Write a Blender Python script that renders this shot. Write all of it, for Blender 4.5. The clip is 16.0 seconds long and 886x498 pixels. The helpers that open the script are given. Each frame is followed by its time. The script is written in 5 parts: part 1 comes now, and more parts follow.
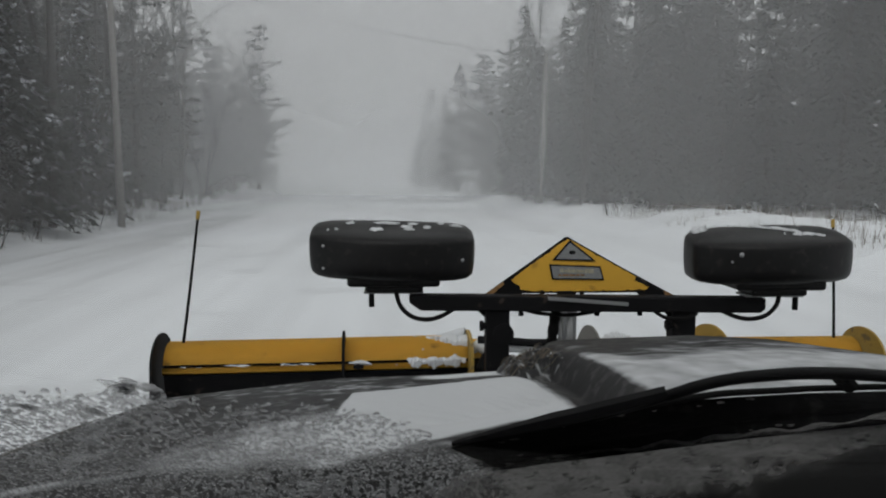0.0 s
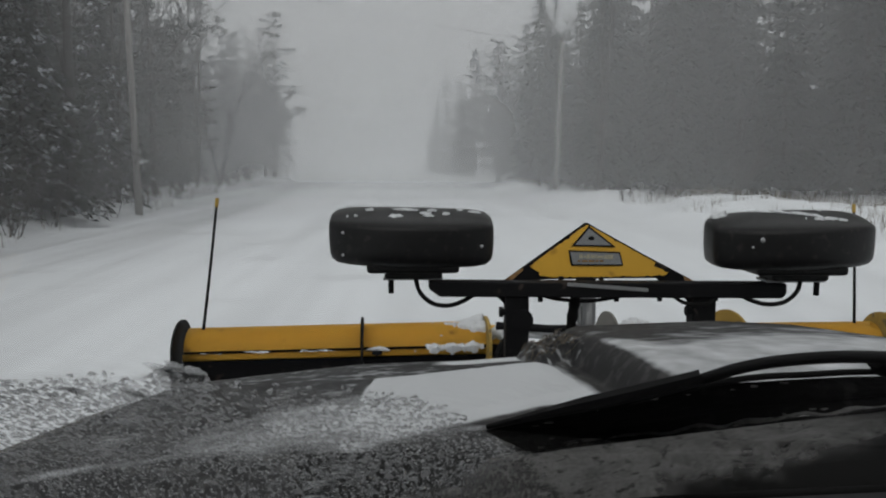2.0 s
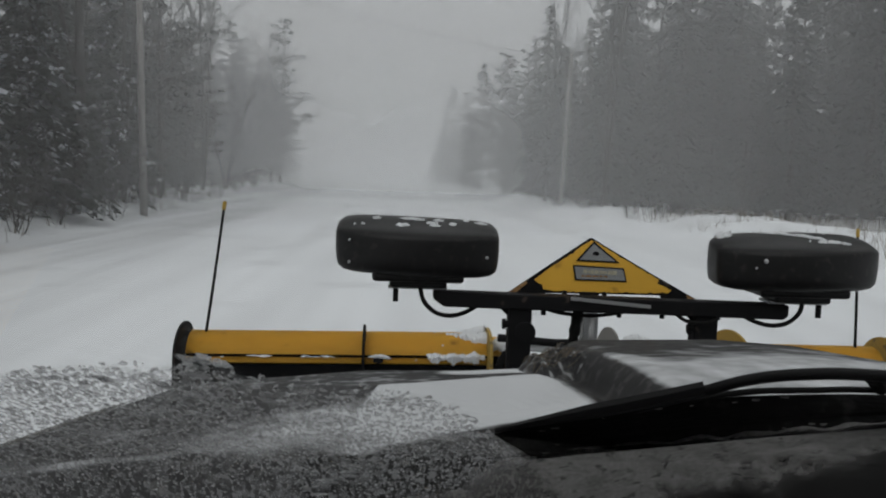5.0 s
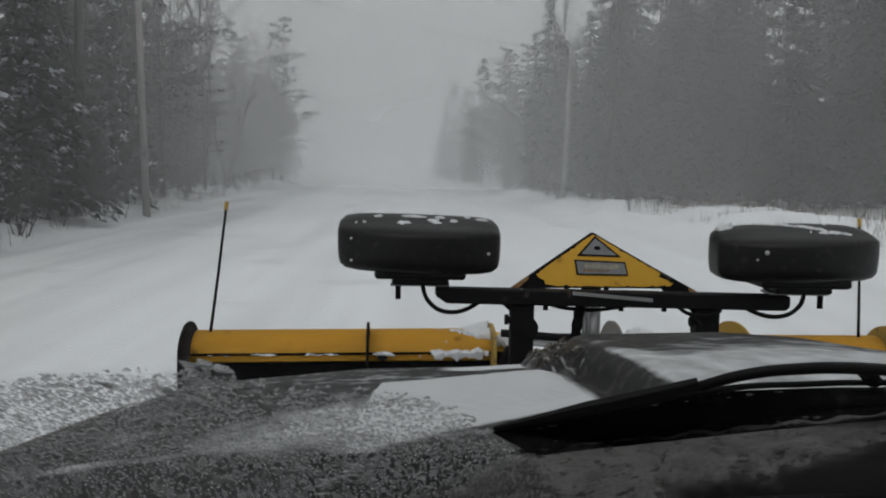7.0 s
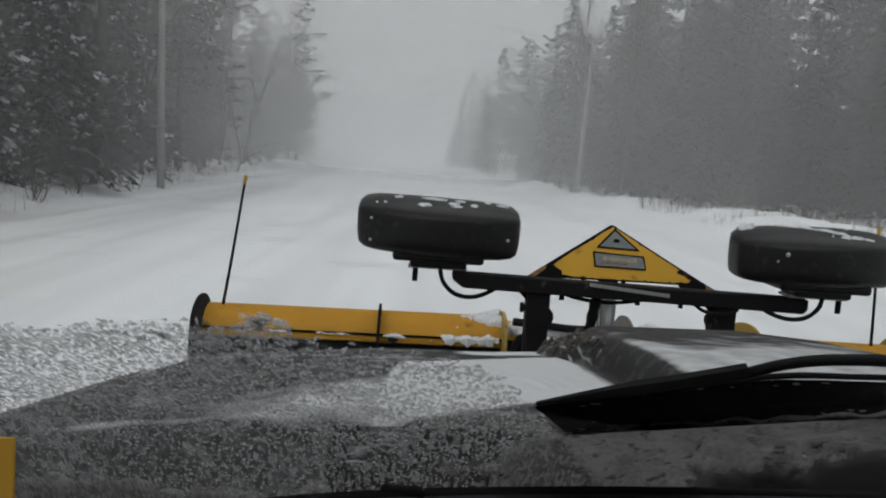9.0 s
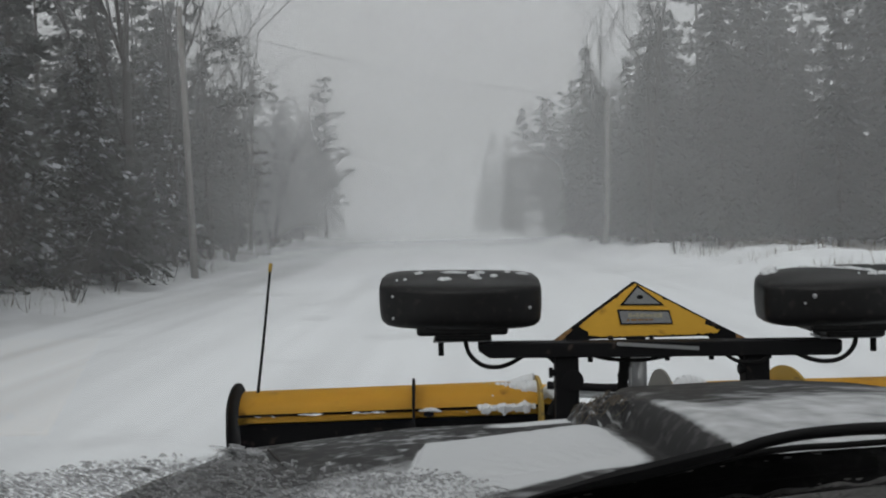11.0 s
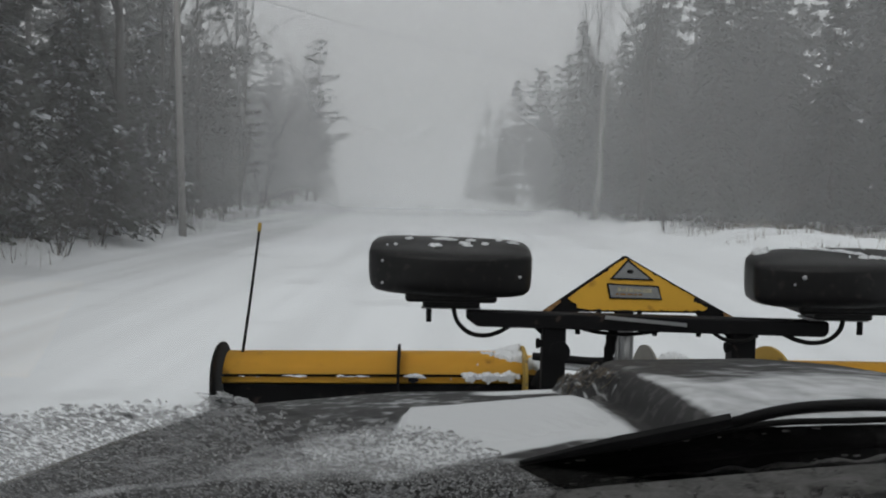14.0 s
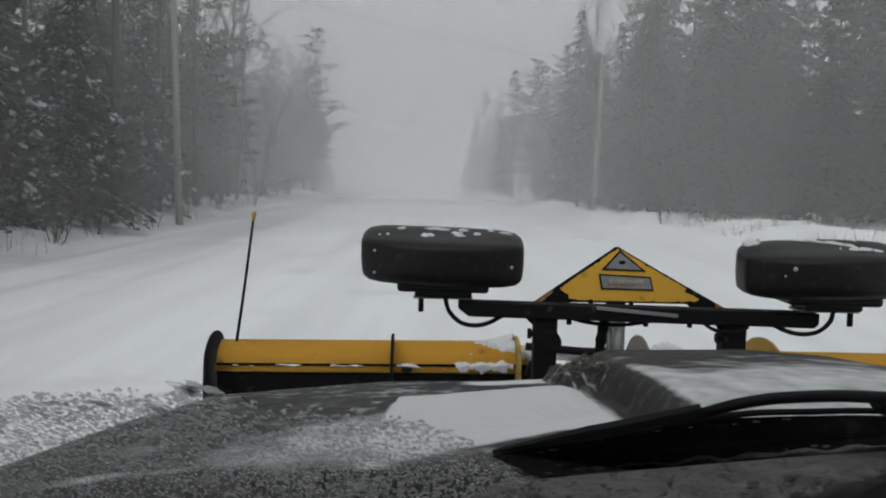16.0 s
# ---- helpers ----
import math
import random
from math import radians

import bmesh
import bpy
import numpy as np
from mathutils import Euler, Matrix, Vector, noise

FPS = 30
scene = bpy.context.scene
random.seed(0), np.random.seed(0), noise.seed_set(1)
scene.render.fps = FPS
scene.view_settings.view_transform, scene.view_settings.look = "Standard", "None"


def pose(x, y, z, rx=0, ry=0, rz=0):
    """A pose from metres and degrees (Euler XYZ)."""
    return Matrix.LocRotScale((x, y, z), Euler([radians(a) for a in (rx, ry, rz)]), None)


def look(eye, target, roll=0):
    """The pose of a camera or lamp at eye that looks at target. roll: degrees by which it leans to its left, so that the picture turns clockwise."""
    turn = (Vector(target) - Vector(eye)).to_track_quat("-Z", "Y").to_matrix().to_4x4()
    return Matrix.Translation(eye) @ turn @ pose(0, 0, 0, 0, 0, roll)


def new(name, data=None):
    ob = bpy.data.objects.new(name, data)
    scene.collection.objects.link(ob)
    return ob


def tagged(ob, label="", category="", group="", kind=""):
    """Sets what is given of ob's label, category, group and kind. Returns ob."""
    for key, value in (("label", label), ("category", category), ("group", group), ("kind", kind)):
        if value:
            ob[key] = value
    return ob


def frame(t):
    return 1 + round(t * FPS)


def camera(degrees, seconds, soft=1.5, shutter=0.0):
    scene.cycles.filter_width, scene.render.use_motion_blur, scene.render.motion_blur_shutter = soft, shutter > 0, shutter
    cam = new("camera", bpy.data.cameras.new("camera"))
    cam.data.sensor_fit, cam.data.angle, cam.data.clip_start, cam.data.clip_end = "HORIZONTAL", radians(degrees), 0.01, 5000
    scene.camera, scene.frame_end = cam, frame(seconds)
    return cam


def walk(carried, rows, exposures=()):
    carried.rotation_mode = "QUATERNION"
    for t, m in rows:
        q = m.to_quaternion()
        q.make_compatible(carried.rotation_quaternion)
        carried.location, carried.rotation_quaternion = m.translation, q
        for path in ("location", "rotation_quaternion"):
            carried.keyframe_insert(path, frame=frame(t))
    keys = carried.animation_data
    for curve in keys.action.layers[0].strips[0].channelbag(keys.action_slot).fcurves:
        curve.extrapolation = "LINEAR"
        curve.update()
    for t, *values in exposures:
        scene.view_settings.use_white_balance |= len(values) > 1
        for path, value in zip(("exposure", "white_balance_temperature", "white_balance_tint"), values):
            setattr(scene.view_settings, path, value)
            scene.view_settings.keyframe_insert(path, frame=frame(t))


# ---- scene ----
cam = camera(54.94, 16.0, soft=2.0)
# seconds, eye (metres), yaw to the left, pitch up, lean to the left (degrees)
ROWS = [
    (0.0, 0.0044, 0.0167, 1.6314, -3.04, -4.79, 0.29),
    (0.5, -0.0038, 0.0130, 1.6322, -2.86, -4.99, 1.67),
    (1.0, -0.0033, 0.0043, 1.6371, -1.61, -5.28, 0.59),
    (1.5, 0.0044, 0.0031, 1.6387, -1.72, -5.31, 0.19),
    (2.0, -0.0045, 0.0148, 1.6308, -2.01, -5.69, 0.00),
    (2.5, -0.0110, 0.0140, 1.6261, -1.48, -5.55, 1.18),
    (3.0, -0.0100, 0.0152, 1.6250, -0.78, -5.42, 0.88),
    (3.5, -0.0218, 0.0172, 1.6146, -0.88, -5.88, 1.80),
    (4.0, -0.0257, 0.0137, 1.6233, -0.83, -5.16, 2.89),
    (4.2, -0.0167, 0.0103, 1.6270, -1.69, -4.82, 2.32),
    (6.3, -0.0099, -0.0032, 1.6335, -1.65, -5.62, 1.63),
    (6.5, -0.0108, -0.0035, 1.6358, -1.57, -5.70, 2.39),
    (7.0, -0.0085, -0.0059, 1.6342, -1.62, -5.26, 0.98),
    (7.5, -0.0212, 0.0005, 1.6292, -0.88, -6.12, 2.32),
    (8.0, -0.0306, 0.0008, 1.6257, -1.00, -6.89, 4.63),
    (8.5, -0.0263, -0.0011, 1.6216, -0.68, -7.11, 4.95),
    (9.0, -0.0289, -0.0034, 1.6243, -1.00, -6.12, 4.04),
    (9.5, -0.0157, -0.0040, 1.6311, 0.77, -3.87, -0.61),
    (10.0, -0.0031, -0.0102, 1.6383, 0.30, -2.65, -2.33),
    (10.2, -0.0046, -0.0131, 1.6411, 0.46, -1.80, -2.12),
    (12.5, 0.0133, -0.0034, 1.6472, 2.22, -2.57, -0.96),
    (13.0, 0.0021, 0.0034, 1.6447, 1.79, -3.51, -0.18),
    (13.5, 0.0074, -0.0021, 1.6445, 0.67, -2.73, -0.14),
    (14.0, -0.0052, 0.0005, 1.6379, 0.60, -3.90, 1.10),
    (14.5, 0.0078, -0.0028, 1.6455, 0.32, -2.91, -0.53),
    (15.0, 0.0124, -0.0022, 1.6457, -0.25, -3.63, -0.28),
    (15.5, 0.0062, 0.0020, 1.6425, 1.24, -3.76, -0.45),
    (16.0, 0.0058, -0.0021, 1.6389, 0.39, -4.58, 1.36),
]


def aim(x, y, z, yaw, pitch, lean):
    a, b = radians(yaw), radians(pitch)
    ahead = Vector((-math.sin(a) * math.cos(b), math.cos(a) * math.cos(b), math.sin(b)))
    return look((x, y, z), Vector((x, y, z)) + ahead, lean)


# the camera's own exposure drifts a little
EXPOSURES = [(0.0, -0.28), (4.2, -0.30), (6.3, -0.32), (7.4, -0.30), (8.0, -0.14), (10.2, -0.14), (12.5, -0.23), (13.0, -0.27), (13.5, -0.29), (14.0, -0.15), (16.0, -0.15)]
walk(cam, [(t, aim(*r)) for t, *r in ROWS], EXPOSURES)

# ---- world and light: overcast, snowing ----
world = bpy.data.worlds.new("overcast")
scene.world = world
world.use_nodes = True
wn, wl = world.node_tree.nodes, world.node_tree.links
sky = wn.new("ShaderNodeTexSky")
sky.sky_type, sky.sun_disc = "NISHITA", False
sky.sun_elevation, sky.sun_rotation = radians(38), radians(200)
sky.dust_density, sky.air_density = 8.0, 1.0
flat = wn.new("ShaderNodeHueSaturation")
flat.inputs["Saturation"].default_value = 0.12
wl.new(sky.outputs["Color"], flat.inputs["Color"])
blend = wn.new("ShaderNodeMix")
blend.data_type = "RGBA"
blend.inputs["Factor"].default_value = 0.75
wl.new(flat.outputs["Color"], blend.inputs["A"])
blend.inputs["B"].default_value = (4.0, 4.0, 4.05, 1)
wn["Background"].inputs["Strength"].default_value = 0.136
wl.new(blend.outputs["Result"], wn["Background"].inputs["Color"])
sun = new("sun", bpy.data.lights.new("sun", "SUN"))
sun.data.energy, sun.data.angle, sun.data.color = 0.5, radians(70), (1.0, 0.98, 0.95)
sun.matrix_world = look((0, 0, 60), (-8, 20, 0))


# ---- materials ----
def mat(name, color, rough=0.7, metal=0.0, vary=0.15, scale=8.0, fine=60.0, bump=0.2, dist=0.01, second=None, spot=0.55, rand=0.0, translucent=0.0, shine=0.25):
    """Principled surface with two scales of variation, an optional second colour in stains, and relief."""
    m = bpy.data.materials.new(name)
    m.use_nodes = True
    n, l = m.node_tree.nodes, m.node_tree.links
    p = n["Principled BSDF"]
    p.inputs["Roughness"].default_value, p.inputs["Metallic"].default_value = rough, metal
    p.inputs["Specular IOR Level"].default_value = shine
    co = n.new("ShaderNodeTexCoord")
    big, small = n.new("ShaderNodeTexNoise"), n.new("ShaderNodeTexNoise")
    big.inputs["Scale"].default_value, small.inputs["Scale"].default_value = scale, fine
    big.inputs["Detail"].default_value, small.inputs["Detail"].default_value = 5, 3
    for x in (big, small):
        l.new(co.outputs["Object"], x.inputs["Vector"])
    mul = n.new("ShaderNodeMath")
    mul.operation = "MULTIPLY_ADD"
    l.new(big.outputs["Fac"], mul.inputs[0])
    mul.inputs[1].default_value = 1.4 * vary
    mul.inputs[2].default_value = 1 - 0.7 * vary
    mul2 = n.new("ShaderNodeMath")
    mul2.operation = "MULTIPLY_ADD"
    l.new(small.outputs["Fac"], mul2.inputs[0])
    mul2.inputs[1].default_value = vary
    l.new(mul.outputs[0], mul2.inputs[2])
    sub = n.new("ShaderNodeMath")
    sub.operation = "SUBTRACT"
    l.new(mul2.outputs[0], sub.inputs[0])
    sub.inputs[1].default_value = 0.5 * vary
    value = sub.outputs[0]
    if rand:
        info = n.new("ShaderNodeObjectInfo")
        r = n.new("ShaderNodeMath")
        r.operation = "MULTIPLY_ADD"
        l.new(info.outputs["Random"], r.inputs[0])
        r.inputs[1].default_value, r.inputs[2].default_value = 2 * rand, 1 - rand
        k = n.new("ShaderNodeMath")
        k.operation = "MULTIPLY"
        l.new(value, k.inputs[0])
        l.new(r.outputs[0], k.inputs[1])
        value = k.outputs[0]
    scaled = n.new("ShaderNodeVectorMath")
    scaled.operation = "SCALE"
    l.new(value, scaled.inputs["Scale"])
    base = (*color, 1)
    if second:
        ramp = n.new("ShaderNodeMapRange")
        ramp.inputs["From Min"].default_value, ramp.inputs["From Max"].default_value = spot, spot + 0.08
        mixv = n.new("ShaderNodeTexNoise")
        mixv.inputs["Scale"].default_value, mixv.inputs["Detail"].default_value = scale * 2.3, 8
        l.new(co.outputs["Object"], mixv.inputs["Vector"])
        l.new(mixv.outputs["Fac"], ramp.inputs["Value"])
        mx = n.new("ShaderNodeMix")
        mx.data_type = "RGBA"
        l.new(ramp.outputs["Result"], mx.inputs["Factor"])
        mx.inputs["A"].default_value, mx.inputs["B"].default_value = base, (*second, 1)
        l.new(mx.outputs["Result"], scaled.inputs[0])
    else:
        scaled.inputs[0].default_value = color
    l.new(scaled.outputs["Vector"], p.inputs["Base Color"])
    if bump:
        b = n.new("ShaderNodeBump")
        b.inputs["Strength"].default_value, b.inputs["Distance"].default_value = bump, dist
        l.new(small.outputs["Fac"], b.inputs["Height"])
        l.new(b.outputs["Normal"], p.inputs["Normal"])
    if translucent:
        t = n.new("ShaderNodeBsdfTranslucent")
        l.new(scaled.outputs["Vector"], t.inputs["Color"])
        s = n.new("ShaderNodeMixShader")
        s.inputs[0].default_value = translucent
        l.new(p.outputs[0], s.inputs[1])
        l.new(t.outputs[0], s.inputs[2])
        l.new(s.outputs[0], n["Material Output"].inputs["Surface"])
    return m


SNOW = mat("snow", (0.82, 0.85, 0.88), 0.85, vary=0.06, scale=0.35, fine=9, bump=0.35, dist=0.03)
HOOD_SNOW = mat("fine snow", (0.62, 0.64, 0.66), 0.9, vary=0.10, scale=9, fine=160, bump=0.4, dist=0.003)


def tracked(m):
    """Snow on the road, packed by wheels: long faint streaks along the way."""
    n, l = m.node_tree.nodes, m.node_tree.links
    p = n["Principled BSDF"]
    under = p.inputs["Base Color"].links[0].from_socket
    co, mp, no, rg, sc = (n.new("ShaderNode" + k) for k in ("TexCoord", "Mapping", "TexNoise", "MapRange", "VectorMath"))
    mp.inputs["Rotation"].default_value = (0, 0, radians(-3.5))
    mp.inputs["Scale"].default_value = (1.0, 0.035, 1.0)
    no.inputs["Scale"].default_value, no.inputs["Detail"].default_value = 1.6, 6
    l.new(co.outputs["Object"], mp.inputs["Vector"])
    l.new(mp.outputs["Vector"], no.inputs["Vector"])
    l.new(no.outputs["Fac"], rg.inputs["Value"])
    rg.inputs["From Min"].default_value, rg.inputs["From Max"].default_value = 0.36, 0.60
    rg.inputs["To Min"].default_value, rg.inputs["To Max"].default_value = 0.90, 1.0
    churn, spots, both = n.new("ShaderNodeTexNoise"), n.new("ShaderNodeMapRange"), n.new("ShaderNodeMath")
    churn.inputs["Scale"].default_value, churn.inputs["Detail"].default_value = 0.55, 7
    l.new(co.outputs["Object"], churn.inputs["Vector"])
    l.new(churn.outputs["Fac"], spots.inputs["Value"])
    spots.inputs["From Min"].default_value, spots.inputs["From Max"].default_value = 0.58, 0.68
    spots.inputs["To Min"].default_value, spots.inputs["To Max"].default_value = 1.0, 0.88
    both.operation = "MULTIPLY"
    l.new(rg.outputs["Result"], both.inputs[0])
    l.new(spots.outputs["Result"], both.inputs[1])
    sp, side, zone, dirt, grime, cut = (n.new("ShaderNode" + k) for k in ("SeparateXYZ", "Math", "MapRange", "TexNoise", "MapRange", "Math"))
    l.new(co.outputs["Object"], sp.inputs[0])
    side.operation, side.inputs[1].default_value = "MULTIPLY_ADD", 0.062
    l.new(sp.outputs["Y"], side.inputs[0])
    l.new(sp.outputs["X"], side.inputs[2])
    l.new(side.outputs[0], zone.inputs["Value"])
    zone.interpolation_type = "SMOOTHSTEP"
    zone.inputs["From Min"].default_value, zone.inputs["From Max"].default_value = -2.2, -5.0
    dirt.inputs["Scale"].default_value, dirt.inputs["Detail"].default_value = 0.9, 8
    l.new(mp.outputs["Vector"], dirt.inputs["Vector"])
    l.new(dirt.outputs["Fac"], grime.inputs["Value"])
    grime.inputs["From Min"].default_value, grime.inputs["From Max"].default_value = 0.36, 0.62
    grime.inputs["To Min"].default_value, grime.inputs["To Max"].default_value = 0.34, 0.10
    cut.operation = "MULTIPLY"
    l.new(zone.outputs["Result"], cut.inputs[0])
    l.new(grime.outputs["Result"], cut.inputs[1])
    keep, last = n.new("ShaderNodeMath"), n.new("ShaderNodeMath")
    keep.operation, keep.inputs[0].default_value, last.operation = "SUBTRACT", 1.0, "MULTIPLY"
    l.new(cut.outputs[0], keep.inputs[1])
    l.new(both.outputs[0], last.inputs[0])
    l.new(keep.outputs[0], last.inputs[1])
    sc.operation = "SCALE"
    l.new(under, sc.inputs[0])
    l.new(last.outputs[0], sc.inputs["Scale"])
    l.new(sc.outputs["Vector"], p.inputs["Base Color"])


tracked(SNOW)
SLUSH = mat("dirty packed slush", (0.27, 0.265, 0.26), 0.75, vary=0.9, scale=55, fine=330, bump=0.9, dist=0.003, second=(0.10, 0.098, 0.096), spot=0.58, translucent=0.5)
PACKED = mat("packed slush on glass", (0.27, 0.265, 0.26), 0.75, vary=0.9, scale=55, fine=330, bump=0.9, dist=0.003, second=(0.10, 0.098, 0.096), spot=0.58, translucent=0.5)
NEEDLES = mat("spruce needles", (0.024, 0.029, 0.025), 0.8, vary=0.5, scale=0.8, fine=14, bump=0, rand=0.35)
SNOWY_NEEDLES = mat("snowy spruce needles", (0.028, 0.033, 0.028), 0.8, vary=0.5, scale=0.8, fine=14, bump=0, rand=0.3)


def settled(m, threshold, flatness):
    """Snow that has settled in patches on the flatter sprays."""
    n, l = m.node_tree.nodes, m.node_tree.links
    p = n["Principled BSDF"]
    under = p.inputs["Base Color"].links[0].from_socket
    geo, sep, ab, flat_, co, no, pat, mul, mx = (n.new("ShaderNode" + k) for k in ("NewGeometry", "SeparateXYZ", "Math", "MapRange", "TexCoord", "TexNoise", "MapRange", "Math", "Mix"))
    l.new(geo.outputs["Normal"], sep.inputs[0])
    ab.operation, mul.operation, mx.data_type = "ABSOLUTE", "MULTIPLY", "RGBA"
    l.new(sep.outputs["Z"], ab.inputs[0])
    l.new(ab.outputs[0], flat_.inputs["Value"])
    flat_.inputs["From Min"].default_value, flat_.inputs["From Max"].default_value = flatness, flatness + 0.25
    no.inputs["Scale"].default_value, no.inputs["Detail"].default_value = 2.6, 6
    l.new(co.outputs["Object"], no.inputs["Vector"])
    l.new(no.outputs["Fac"], pat.inputs["Value"])
    pat.inputs["From Min"].default_value, pat.inputs["From Max"].default_value = threshold, threshold + 0.16
    l.new(flat_.outputs["Result"], mul.inputs[0])
    l.new(pat.outputs["Result"], mul.inputs[1])
    l.new(mul.outputs[0], mx.inputs["Factor"])
    l.new(under, mx.inputs["A"])
    mx.inputs["B"].default_value = (0.46, 0.48, 0.51, 1)
    l.new(mx.outputs["Result"], p.inputs["Base Color"])


settled(NEEDLES, 0.68, 0.6)
settled(SNOWY_NEEDLES, 0.52, 0.5)

BOUGH_SNOW = mat("snow on boughs", (0.44, 0.46, 0.49), 0.9, vary=0.15, scale=3, fine=30, bump=0)
BARK = mat("grey bark", (0.05, 0.045, 0.042), 0.9, vary=0.5, scale=2, fine=30, bump=0.5, dist=0.02, rand=0.3)
TWIGS = mat("bare twigs", (0.042, 0.038, 0.036), 0.9, vary=0.3, scale=3, fine=20, bump=0, rand=0.2)
DRY = mat("dry weeds", (0.13, 0.11, 0.085), 0.9, vary=0.5, scale=2, fine=20, bump=0, rand=0.3)
POLE = mat("weathered pole wood", (0.20, 0.19, 0.18), 0.85, vary=0.3, scale=1.5, fine=40, bump=0.3)
WIRE = mat("wire", (0.09, 0.09, 0.09), 0.6, vary=0.1, bump=0)
BLACK = mat("black plastic", (0.0075, 0.0075, 0.008), 0.5, shine=0.16, vary=0.4, scale=14, fine=220, bump=0.15, dist=0.001)
STEEL = mat("black painted steel", (0.008, 0.008, 0.009), 0.65, shine=0.10, metal=0.0, vary=0.5, scale=12, fine=120, bump=0.3, dist=0.001, second=(0.05, 0.04, 0.035), spot=0.62)
YELLOW = mat("scuffed yellow paint", (0.70, 0.40, 0.05), 0.5, vary=0.2, scale=6, fine=80, bump=0.15, dist=0.001, second=(0.35, 0.19, 0.03), spot=0.66)
PAINT = mat("dark grey truck paint", (0.022, 0.022, 0.024), 0.45, vary=0.5, scale=7, fine=140, bump=0.25, dist=0.001, second=(0.075, 0.078, 0.08), spot=0.58)
HOOD_PAINT = mat("dark grey hood paint", (0.024, 0.024, 0.025), 0.6, shine=0.18, vary=0.7, scale=16, fine=140, bump=0.35, dist=0.001, second=(0.065, 0.065, 0.064), spot=0.53)


def dusted(m):
    """Wind-blown snow over a surface, as thick as its dust attribute says, feathered by fine streaks."""
    n, l = m.node_tree.nodes, m.node_tree.links
    p = n["Principled BSDF"]
    under = p.inputs["Base Color"].links[0].from_socket
    at, co, mp, no, ad, rg, mx = (n.new("ShaderNode" + k) for k in ("Attribute", "TexCoord", "Mapping", "TexNoise", "Math", "MapRange", "Mix"))
    at.attribute_name = "dust"
    mp.inputs["Scale"].default_value = (0.9, 0.6, 1.0)
    no.inputs["Scale"].default_value, no.inputs["Detail"].default_value = 34, 9
    l.new(co.outputs["Object"], mp.inputs["Vector"])
    l.new(mp.outputs["Vector"], no.inputs["Vector"])
    ad.operation, mx.data_type = "ADD", "RGBA"
    l.new(at.outputs["Fac"], ad.inputs[0])
    calm = n.new("ShaderNodeMath")
    calm.operation, calm.inputs[1].default_value, calm.inputs[2].default_value = "MULTIPLY_ADD", 0.7, 0.15
    l.new(no.outputs["Fac"], calm.inputs[0])
    l.new(calm.outputs[0], ad.inputs[1])
    l.new(ad.outputs[0], rg.inputs["Value"])
    rg.inputs["From Min"].default_value, rg.inputs["From Max"].default_value = 0.72, 1.30
    l.new(rg.outputs["Result"], mx.inputs["Factor"])
    l.new(under, mx.inputs["A"])
    mx.inputs["B"].default_value = (0.66, 0.68, 0.70, 1)
    l.new(mx.outputs["Result"], p.inputs["Base Color"])


dusted(HOOD_PAINT)
# the second colour's lighter blotches paint in the housing's mottled reflections
LAMP = mat("wet black lamp plastic", (0.007, 0.007, 0.0074), 0.42, shine=0.24, vary=0.8, scale=22, fine=150, bump=0.35, dist=0.001, second=(0.019, 0.018, 0.017), spot=0.58)
RAM = mat("oily steel ram", (0.20, 0.205, 0.21), 0.28, metal=0.85, vary=0.4, scale=18, fine=140, bump=0.1, dist=0.001)
PRINT = mat("faded sticker print", (0.38, 0.36, 0.27), 0.6, vary=0.6, scale=90, fine=500, bump=0)
RUST = mat("rust-brown paint", (0.30, 0.17, 0.07), 0.75, vary=0.5, scale=30, fine=180, bump=0.3, dist=0.001, second=(0.06, 0.04, 0.03), spot=0.55)
RUBBER = mat("rubber", (0.007, 0.007, 0.007), 0.7, shine=0.10, vary=0.3, scale=20, fine=200, bump=0.2, dist=0.001)
BLADE = mat("wet slushy rubber", (0.006, 0.006, 0.006), 0.65, shine=0.06, vary=0.6, scale=45, fine=240, bump=0.5, dist=0.002, second=(0.022, 0.022, 0.021), spot=0.60)
GREY_RIB = mat("worn grey steel", (0.17, 0.165, 0.15), 0.7, vary=0.4, scale=15, fine=90, bump=0.2, dist=0.001)
OLIVE = mat("dirty yellow paint", (0.36, 0.24, 0.055), 0.6, vary=0.3, scale=12, fine=90, bump=0.2, dist=0.001, second=(0.16, 0.12, 0.06), spot=0.58)
GALV = mat("galvanised steel", (0.38, 0.39, 0.40), 0.4, metal=0.6, vary=0.3, scale=20, fine=150, bump=0.1, dist=0.001)
LABEL = mat("grey label", (0.24, 0.25, 0.26), 0.5, vary=0.35, scale=40, fine=260, bump=0.05, dist=0.001)
INTERIOR = mat("dark cab plastic", (0.035, 0.035, 0.037), 0.7, vary=0.2, scale=10, fine=300, bump=0.3, dist=0.001)
RIM = mat("steel rim", (0.25, 0.25, 0.26), 0.4, metal=0.7, vary=0.2, bump=0)


def glass_material():
    m = bpy.data.materials.new("windscreen glass")
    m.use_nodes = True
    n, l = m.node_tree.nodes, m.node_tree.links
    n.remove(n["Principled BSDF"])
    tr, gl, mx, fr = n.new("ShaderNodeBsdfTransparent"), n.new("ShaderNodeBsdfGlossy"), n.new("ShaderNodeMixShader"), n.new("ShaderNodeFresnel")
    tr.inputs["Color"].default_value = (0.95, 0.97, 0.965, 1)
    gl.inputs["Roughness"].default_value = 0.03
    fr.inputs["IOR"].default_value = 1.12
    l.new(fr.outputs[0], mx.inputs[0])
    l.new(tr.outputs[0], mx.inputs[1])
    l.new(gl.outputs[0], mx.inputs[2])
    l.new(mx.outputs[0], n["Material Output"].inputs["Surface"])
    return m


